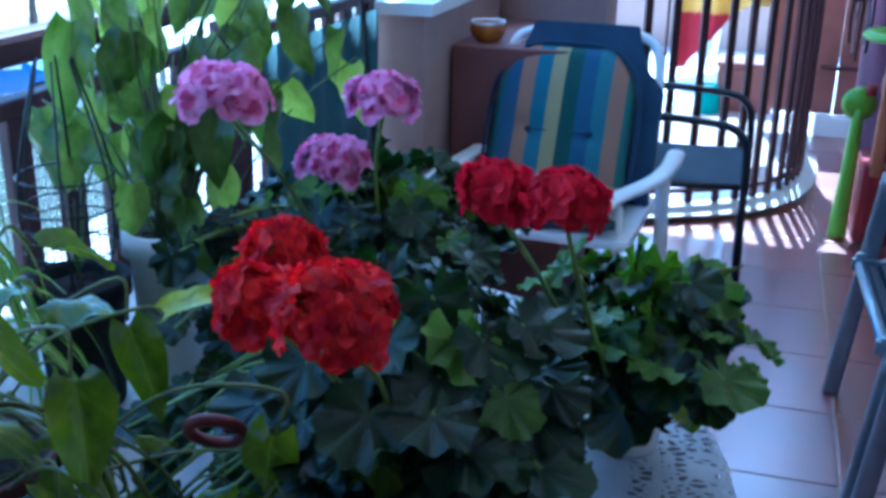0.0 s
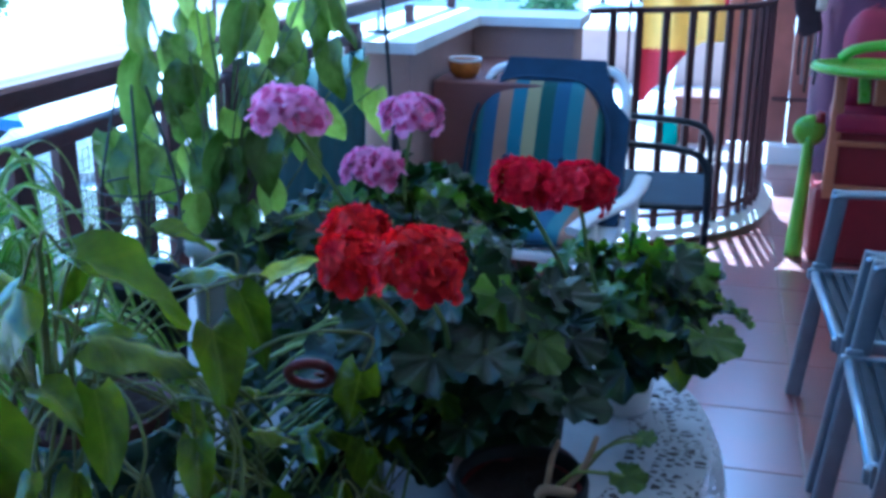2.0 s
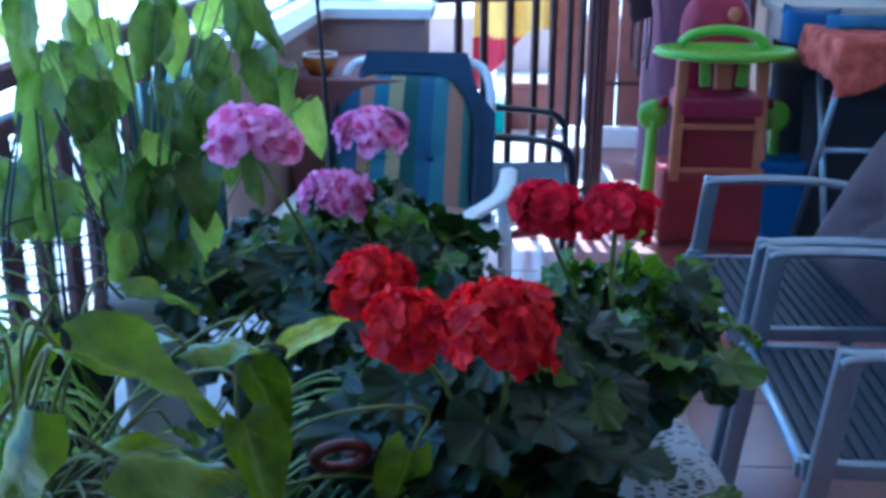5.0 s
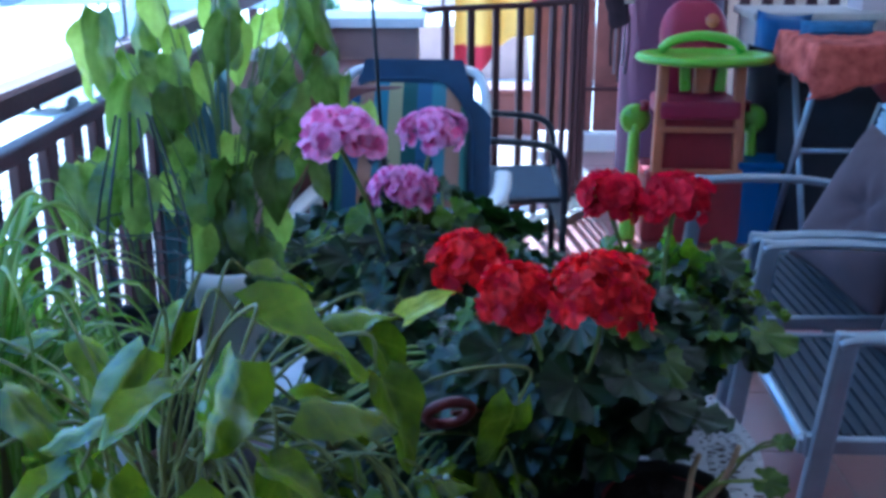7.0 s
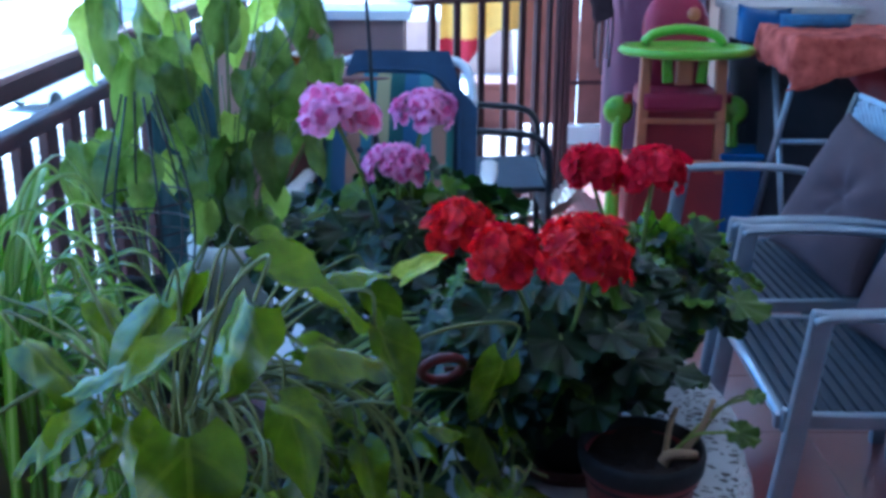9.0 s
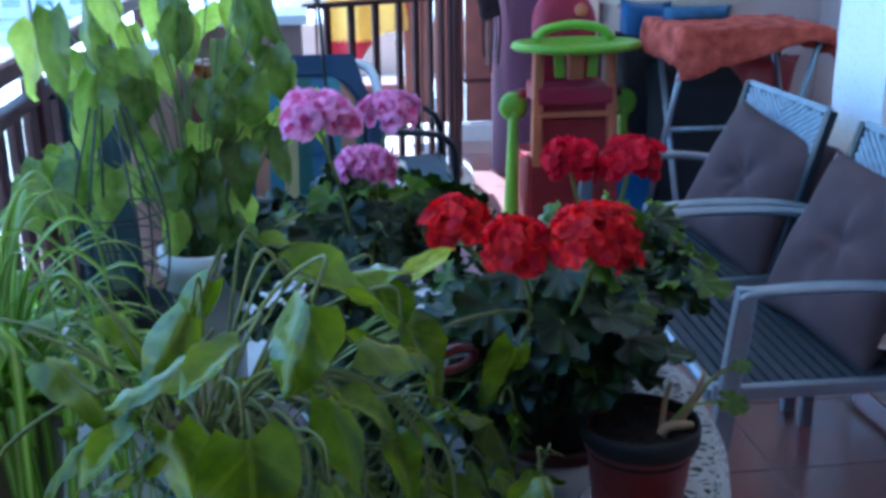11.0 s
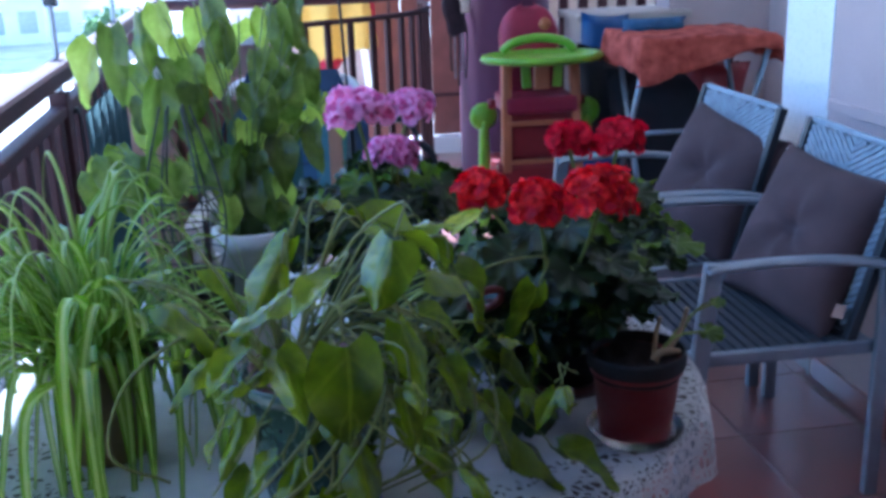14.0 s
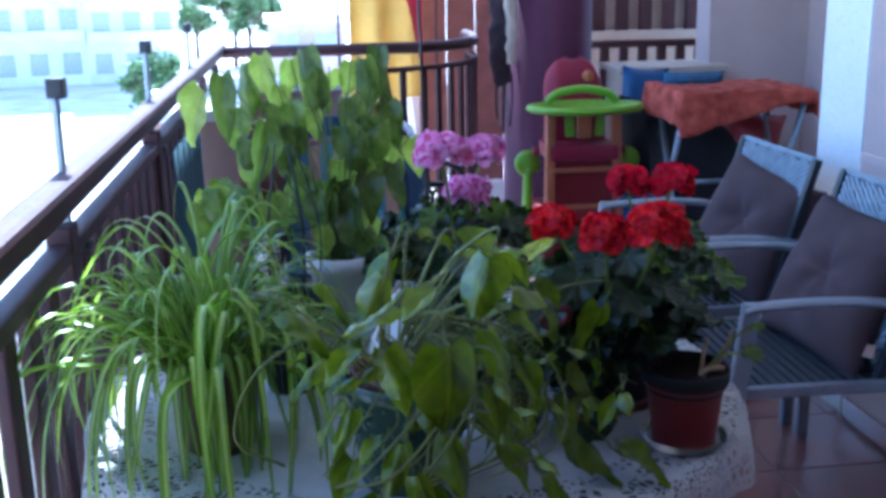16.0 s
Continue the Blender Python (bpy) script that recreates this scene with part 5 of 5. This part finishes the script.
pothos_leaf((0.345, 0.215, 1.058), (0.3, 0.168, 1.045), (-0.3, -0.4, 0.9), 0.9)
pothos_leaf((0.3, 0.26, 1.03), (0.235, 0.235, 1.01), (-0.2, -0.3, 0.9), 0.85)
pothos_leaf((0.455, 0.4, 1.03), (0.495, 0.37, 0.975), (0.3, -0.9, 0.4), 0.7)
pothos_leaf((0.35, 0.44, 1.06), (0.4, 0.47, 1.05), (0.1, -0.1, 1), 0.85)
pothos_leaf((0.484, 0.399, 1.039), (0.526, 0.415, 1.062), (-0.35, -0.9, 0.45), 0.95, LEMON_ME)
pothos_leaf((0.583, 0.372, 0.976), (0.556, 0.378, 0.892), (0.3, -1.0, 0.1), 0.75, foot=(0.43, 0.36, 0.94))
# leaves of the trailing shoots, lower down and on the cloth
def trailing_leaf(base, tip, up, foot):
    pothos_leaf(base, tip, up, rnd.uniform(0.62, 0.82), foot=foot, rise=0.15, r=0.0016)


trailing_leaf((0.245, 0.27, 0.9), (0.215, 0.215, 0.862), (-0.3, -0.7, 0.6), (0.29, 0.32, 0.89))
trailing_leaf((0.3, 0.22, 0.872), (0.268, 0.172, 0.83), (-0.2, -0.8, 0.6), (0.3, 0.3, 0.89))
trailing_leaf((0.355, 0.215, 0.88), (0.372, 0.165, 0.822), (0.1, -0.8, 0.5), (0.33, 0.3, 0.89))
trailing_leaf((0.245, 0.335, 0.8), (0.222, 0.27, 0.765), (-0.1, -0.5, 0.9), (0.27, 0.31, 0.87))
trailing_leaf((0.275, 0.25, 0.785), (0.235, 0.2, 0.762), (-0.1, -0.5, 0.9), (0.29, 0.29, 0.86))
trailing_leaf((0.33, 0.29, 0.8), (0.385, 0.24, 0.768), (0.2, -0.5, 0.9), (0.33, 0.31, 0.88))
trailing_leaf((0.43, 0.26, 0.865), (0.455, 0.215, 0.8), (0.3, -0.8, 0.5), (0.36, 0.33, 0.9))
trailing_leaf((0.5, 0.33, 0.86), (0.545, 0.31, 0.79), (0.5, -0.8, 0.3), (0.4, 0.34, 0.91))
trailing_leaf((0.535, 0.345, 0.815), (0.6, 0.295, 0.772), (0.2, -0.6, 0.8), (0.42, 0.34, 0.9))
trailing_leaf((0.59, 0.335, 0.785), (0.655, 0.285, 0.765), (0.1, -0.4, 1), (0.45, 0.34, 0.88))
trailing_leaf((0.56, 0.43, 0.88), (0.595, 0.4, 0.83), (0.4, -0.8, 0.4), (0.42, 0.37, 0.91))
trailing_leaf((0.485, 0.26, 0.8), (0.525, 0.21, 0.765), (0.2, -0.6, 0.8), (0.4, 0.31, 0.88))
trailing_leaf((0.4, 0.21, 0.94), (0.415, 0.175, 0.885), (0.2, -0.9, 0.4), (0.34, 0.31, 0.91))
trailing_leaf((0.215, 0.3, 0.955), (0.165, 0.265, 0.94), (-0.3, -0.4, 0.9), (0.28, 0.33, 0.91))
trailing_leaf((0.455, 0.3, 0.93), (0.478, 0.262, 0.885), (0.2, -0.9, 0.4), (0.37, 0.34, 0.91))
trailing_leaf((0.31, 0.19, 0.845), (0.335, 0.145, 0.8), (0, -0.9, 0.4), (0.32, 0.3, 0.88))
# small leaves among the stalks
for k in range(26):
    a, q = rnd.uniform(0, 6.28), rnd.uniform(0.05, 0.16)
    base = Vector((PX + 0.03 + math.cos(a) * q * 1.15, PY - 0.05 + math.sin(a) * q - 0.03, rnd.uniform(0.86, 0.985)))
    w = Vector((math.cos(a) + rnd.uniform(-0.8, 0.8), math.sin(a) + rnd.uniform(-0.8, 0.8), rnd.uniform(-0.8, 0.1))).normalized()
    pothos_leaf(base, base + w * rnd.uniform(0.032, 0.052), (math.cos(a) * 0.5, math.sin(a) * 0.5 - 0.4, 0.8), rnd.uniform(0.7, 0.95), foot=base + (CROWN - base) * 0.5, r=0.0014)
for k in range(34):
    base = Vector((rnd.uniform(0.36, 0.6), rnd.uniform(0.27, 0.46), rnd.uniform(0.79, 0.9)))
    w = Vector((rnd.uniform(-0.8, 1), rnd.uniform(-1, 0.3), rnd.uniform(-0.8, 0))).normalized()
    pothos_leaf(base, base + w * rnd.uniform(0.03, 0.055), (w.x * 0.4, -0.6, 0.8), rnd.uniform(0.65, 0.9), foot=base - w * 0.045 - Vector((0, 0, 0.02)), rise=0.2, r=0.0013)
# bare looping vines, thickest towards the red geranium
root = CROWN - Vector((PX, PY, TZ + 0.002))
for k in range(26):
    a = rnd.uniform(-1.5, 0.45) if k < 22 else rnd.uniform(0, 6.28)
    e = rnd.uniform(0.75, 1.5)
    tw = rnd.uniform(-0.9, 0.9)
    p0 = root + Vector((rnd.uniform(-0.02, 0.02), rnd.uniform(-0.02, 0.02), 0))
    part("vine", tubed(smooth_path([p0, p0 + Vector((math.cos(a) * 0.06 * e, math.sin(a) * 0.045 * e, 0.05 * e)), p0 + Vector((math.cos(a + tw * 0.4) * 0.14 * e, math.sin(a + tw * 0.4) * 0.10 * e, 0.02)), p0 + Vector((math.cos(a + tw) * 0.17 * e, math.sin(a + tw) * 0.12 * e, -0.06)), p0 + Vector((math.cos(a + tw * 1.6) * 0.12 * e, math.sin(a + tw * 1.6) * 0.10 * e, -0.1))], 5), rnd.uniform(0.0014, 0.0022), 6), VINE, pt)

# spider plant
sd_ = potted("spider_plant", 0.062, 0.525, "spider plant with striped arching blades in an ochre pot")
part("pot", lathe(pot_profile(0.05, 0.066, 0.14), 36), POTYEL, sd_)
part("soil", soil_mesh(0.059, 0.125, 9), SOIL, sd_)
rnd = random.Random(21)
BLADES = []
for k in range(18):
    bm = bmesh.new()
    rise, reach, fall = rnd.uniform(0.03, 0.12), rnd.uniform(0.08, 0.24), rnd.uniform(0.14, 0.3)
    if k < 5:
        fall, reach, rise = rnd.uniform(0.0, 0.08), rnd.uniform(0.09, 0.19), rnd.uniform(0.10, 0.2)
    pts = smooth_path([(0, 0, 0), (0, reach * 0.35, rise * 0.75), (0, reach * 0.75, rise), (0, reach, rise - fall * 0.45), (0, reach * 1.06, rise - fall)], 4)
    n, prev = len(pts), None
    for i, p in enumerate(pts):
        w = 0.0038 * (0.55 + 0.9 * math.sin(math.pi * min(1, 0.15 + 0.8 * i / n))) * (1 - (i / n) ** 6)
        row = [bm.verts.new((s * w + 0.014 * math.sin(i * 0.3 + k), p.y, p.z + abs(s) * w * 0.6)) for s in (-1, -0.4, 0.4, 1)]
        if prev:
            for c in range(3):
                f = bm.faces.new((prev[c], prev[c + 1], row[c + 1], row[c]))
                f.smooth = True
                f.material_index = 1 if c == 1 else 0
        prev = row
    me = bpy.data.meshes.new("blade")
    bm.to_mesh(me)
    bm.free()
    me.materials.append(SPG), me.materials.append(SPC)
    BLADES.append(me)
for k in range(170):
    a = k * 137.5 + rnd.uniform(-20, 20)
    me = BLADES[k % 5] if k < 48 else BLADES[5 + k % 13]
    put("blade", me, sd_, pose((0.0 if k % 3 else -0.045) + 0.022 * math.cos(radians(a + 90)), 0.022 * math.sin(radians(a + 90)), 0.12, rnd.uniform(-12, 12), rnd.uniform(-8, 8), a) @ Matrix.Scale(rnd.uniform(0.75, 1.2), 4))

for dx, dy, h in ((0.10, -0.12, 0.2), (-0.05, -0.16, 0.18), (0.05, 0.15, 0.23), (-0.16, 0.06, 0.21), (0.17, 0.05, 0.17), (-0.13, 0.14, 0.2), (-0.21, -0.02, 0.12), (-0.24, -0.06, 0.10), (-0.2, 0.08, 0.13), (0.12, 0.16, 0.15), (-0.05, 0.06, 0.26), (0.08, 0.03, 0.24), (0.11, 0.03, 0.23), (-0.09, 0.04, 0.22), (-0.22, 0.02, 0.09), (0.19, -0.02, 0.12)):
    part("long_blade", tubed(smooth_path([(0, 0, 0.12), (dx * 0.3, dy * 0.3, 0.12 + h * 0.75), (dx * 0.7, dy * 0.7, 0.12 + h), (dx, dy, 0.12 + h * 0.8), (dx * 1.12, dy * 1.12, 0.12 + h * 0.25)], 6), 0.0034, 6, taper=0.35, flat=0.3), SPC, sd_)

# arrowhead plant in the white pot
AX, AY = 0.252, 0.80
ar = potted("arrowhead_plant", AX, AY, "arrowhead plant with tall green leaves in a white pot")
part("pot", lathe(pot_profile(0.044, 0.052, 0.205), 36), POTWHITE, ar)
part("soil", soil_mesh(0.046, 0.188, 12), SOIL, ar)
rnd = random.Random(31)
root = Vector((0, 0, 0.19))


def hanging_leaf(foot, tip, kind=0, width=0.88):
    """An arrowhead leaf from its foot to its tip in the room, on a thin stalk. kind 1: young and pale, 2: folded and narrow."""
    f, e = Vector(foot) - Vector((AX, AY, TZ)), Vector(tip) - Vector((AX, AY, TZ))
    ln = (e - f).length * 0.95
    put("leaf", rnd.choice(ARROWY_ME if kind == 1 else ARROW_ME), ar, aim(f, e - f, (rnd.uniform(-0.8, 0.8), -1, 0.25), (ln * (0.6 if kind == 2 else width * 0.94), ln, ln)))
    f0 = root + Vector((f.x * 0.12, f.y * 0.12, 0)) + Vector((rnd.uniform(-0.012, 0.012), rnd.uniform(-0.012, 0.012), 0))
    part("stalk", tubed(smooth_path([f0, f0 + (f - f0) * 0.55 + Vector((0, 0, 0.03)), f + Vector((0, 0.008, 0.004))], 4), 0.0013, 5), STEMG, ar)


hanging_leaf((0.062, 0.946, 1.245), (0.073, 0.925, 1.109), 2)
hanging_leaf((0.024, 1.034, 1.212), (-0.019, 1.092, 1.085), 1)
hanging_leaf((0.101, 0.994, 1.261), (0.097, 0.959, 1.137), 2)
hanging_leaf((0.134, 0.961, 1.274), (0.152, 0.942, 1.177), 1)
hanging_leaf((0.191, 0.881, 1.157), (0.168, 0.874, 1.062))
hanging_leaf((0.18, 0.85, 1.201), (0.198, 0.837, 1.125))
hanging_leaf((0.252, 1.084, 1.232), (0.237, 1.136, 1.144), 1)
hanging_leaf((0.296, 1.093, 1.25), (0.286, 1.113, 1.157), 1)
hanging_leaf((0.309, 0.974, 1.263), (0.32, 0.95, 1.149), 2)
hanging_leaf((0.341, 1.006, 1.28), (0.337, 0.982, 1.16), 2)
hanging_leaf((0.273, 0.919, 1.11), (0.287, 0.889, 1.018))
hanging_leaf((0.317, 0.928, 1.1), (0.313, 0.904, 1.013))
hanging_leaf((0.204, 0.846, 1.071), (0.199, 0.828, 1.005))
hanging_leaf((0.253, 0.822, 1.073), (0.239, 0.784, 0.975))
hanging_leaf((0.137, 0.814, 1.178), (0.13, 0.787, 1.047), 2)
hanging_leaf((0.37, 1.039, 1.149), (0.37, 1.015, 1.046), 2)
hanging_leaf((0.397, 1.005, 1.113), (0.404, 0.976, 1.037), 1)
hanging_leaf((0.162, 0.948, 1.22), (0.158, 0.925, 1.144), 1)
hanging_leaf((0.204, 0.99, 1.281), (0.222, 0.955, 1.184))
hanging_leaf((0.215, 1.01, 1.232), (0.233, 0.985, 1.13), 1)
hanging_leaf((0.228, 0.935, 1.239), (0.213, 0.901, 1.141))
hanging_leaf((0.277, 0.953, 1.197), (0.295, 0.928, 1.094))
hanging_leaf((0.109, 0.894, 1.127), (0.1, 0.86, 1.04), 1)
hanging_leaf((0.297, 0.841, 1.014), (0.31, 0.806, 0.944), 1)
hanging_leaf((0.288, 0.776, 0.998), (0.309, 0.757, 0.917))
hanging_leaf((0.224, 0.774, 1.007), (0.218, 0.756, 0.931), 1)
hanging_leaf((0.348, 0.939, 1.188), (0.361, 0.915, 1.102))
hanging_leaf((0.085, 1.015, 1.179), (0.081, 0.991, 1.081))
hanging_leaf((0.181, 1.087, 1.257), (0.176, 1.107, 1.159), 1)
# broad old leaves lower down
hanging_leaf((0.186, 0.84, 1.165), (0.176, 0.8, 1.085), width=1.035)
hanging_leaf((0.1, 0.84, 1.065), (0.083, 0.8, 0.965), width=0.99)
hanging_leaf((0.052, 0.85, 1.065), (0.06, 0.81, 0.975), width=0.9)
hanging_leaf((0.223, 0.82, 1.055), (0.228, 0.77, 0.975), width=1.035)
hanging_leaf((0.273, 0.8, 1.03), (0.28, 0.75, 0.95), width=0.99)
hanging_leaf((0.3, 0.83, 1.08), (0.315, 0.79, 1), width=0.945)
hanging_leaf((0.15, 0.8, 1.06), (0.145, 0.76, 0.985), width=0.99)
hanging_leaf((0.31, 0.76, 0.985), (0.33, 0.72, 0.915), width=0.9)
hanging_leaf((0.27, 0.86, 1.16), (0.275, 0.82, 1.075), width=0.99)
hanging_leaf((0.35, 0.88, 1.09), (0.362, 0.84, 1.01), width=0.9)
for k in range(16):
    a, q = rnd.uniform(0, 6.28), rnd.uniform(0.3, 1.0)
    b = Vector((math.cos(a) * q * 0.13 - 0.02, math.sin(a) * q * 0.10 + 0.09, rnd.uniform(0.28, 0.45)))
    f0 = root + Vector((b.x * 0.15, b.y * 0.15, 0))
    put("leaf", rnd.choice(ARROW_ME if k % 3 else ARROWY_ME), ar, aim(b, (math.cos(a) * 0.4, math.sin(a) * 0.3, rnd.choice((0.8, -0.9, -1.0))), (rnd.uniform(-0.8, 0.8), -0.9, 0.4), rnd.uniform(0.05, 0.085)))
    part("stalk", tubed(smooth_path([f0, f0 + (b - f0) * 0.55 + Vector((0, 0, 0.03)), b], 4), 0.0013, 5), STEMG, ar)

for k in range(9):
    a = rnd.uniform(0, 6.28)
    e = Vector((0.02 + math.cos(a) * 0.07, 0.09 + math.sin(a) * 0.06, rnd.uniform(0.36, 0.5)))
    part("stalk", tubed(smooth_path([root + Vector((math.cos(a) * 0.02, math.sin(a) * 0.02, 0)), root + e * 0.3 + Vector((0, 0, 0.03)), e], 4), 0.0012, 5), STEMG, ar)

# climbing plant on a wire frame in a dark pot
cl = potted("climbing_plant", 0.165, 0.735, "climbing plant on a black wire frame in a dark pot")
part("pot", lathe(pot_profile(0.042, 0.053, 0.155), 36), POTBLACK, cl)
part("soil", soil_mesh(0.048, 0.14, 13), SOIL, cl)
wire = bmesh.new()
for k in range(6):
    a = k * math.pi / 3
    tube(wire, smooth_path([(0.035 * math.cos(a), 0.035 * math.sin(a), 0.15), (0.052 * math.cos(a), 0.052 * math.sin(a), 0.2), (0.052 * math.cos(a), 0.052 * math.sin(a), 0.28), (0.02 * math.cos(a), 0.02 * math.sin(a), 0.40)], 4), 0.0016, 5)
for r, z in ((0.05, 0.19), (0.053, 0.222), (0.053, 0.24), (0.052, 0.275)):
    tube(wire, [(r * math.cos(i * 0.2618), r * math.sin(i * 0.2618), z) for i in range(24)], 0.0013, 5, closed=True)
part("wire_frame", wire, BLACKM, cl, "black wire climbing frame")
rnd = random.Random(41)
for f, e, young in (((0.027, 0.96, 1.036), (0.018, 0.937, 0.954), 1), ((0.012, 0.928, 1.025), (0.03, 0.893, 0.939), 0), ((0.105, 0.914, 1.023), (0.112, 0.884, 0.936), 0), ((0.078, 0.883, 1.028), (0.068, 0.849, 0.952), 1), ((0.049, 0.981, 1.053), (0.055, 0.958, 0.983), 0)):
    f, e = Vector(f) - Vector((0.165, 0.735, TZ)), Vector(e) - Vector((0.165, 0.735, TZ))
    put("leaf", rnd.choice(ARROWY_ME if young else ARROW_ME), cl, aim(f, e - f, (rnd.uniform(-0.5, 0.5), -1, 0.35), (e - f).length * 0.9))
    part("stalk", tubed(smooth_path([(f.x * 0.1, f.y * 0.1, 0.16), (f.x * 0.4, f.y * 0.4, 0.16 + (f.z - 0.16) * 0.7), f], 4), 0.0014, 5), STEMG, cl)

# thin black stake among the pots
stake = thing("plant_stake", pose(0.43, 1.02, TZ + 0.002), "thin black metal plant stake with splayed feet", "stake")
part("rod", tubed([(0, 0, 0.10), (-0.03, -0.08, 0.85)], 0.0026, 6), BLACKM, stake)
for k in range(3):
    a = k * 2.1 + 0.3
    part("foot", tubed([(-0.01, -0.02, 0.32), (0.05 * math.cos(a), 0.05 * math.sin(a), 0.0)], 0.002, 6), BLACKM, stake)
# glass tumbler between the pots
tagged(part("tumbler", lathe([(0, 0), (0.026, 0), (0.03, 0.09), (0.028, 0.09), (0.025, 0.006), (0, 0.006)], 28), GLASS, m=pose(0.497, 0.50, TZ + 0.002)), "clear glass tumbler standing between the pots", "glass")

# ---- floor tiles, one by one ----
TX, TY = 0.337, 0.36
tm = None
for i in range(-4, 6):
    for j in range(-13, 11):
        x, y = 1.16 + (i + 0.5) * TX, 2.09 + (j + 0.5) * TY
        if x < -0.1 or x > 2.9 or y > 5.7 or (x > 1.85 and y < 2.2) or (x < 1.0 and y > 4.6):
            continue
        if tm is None:
            tm = part("tile", boxed((0, 0, -0.006), (TX - 0.007, TY - 0.007, 0.012), 0.0015), TILE, floor, m=pose(x, y, 0)).data
        else:
            put("tile", tm, floor, pose(x, y, 0))
strip = None
for j in range(-13, 0):
    y = 2.09 + (j + 0.5) * TY
    if strip is None:
        strip = part("tile", boxed((0, 0, -0.006), (0.015, TY - 0.007, 0.012), 0.0015), TILE, floor, m=pose(1.862, y, 0)).data
    else:
        put("tile", strip, floor, pose(1.862, y, 0))
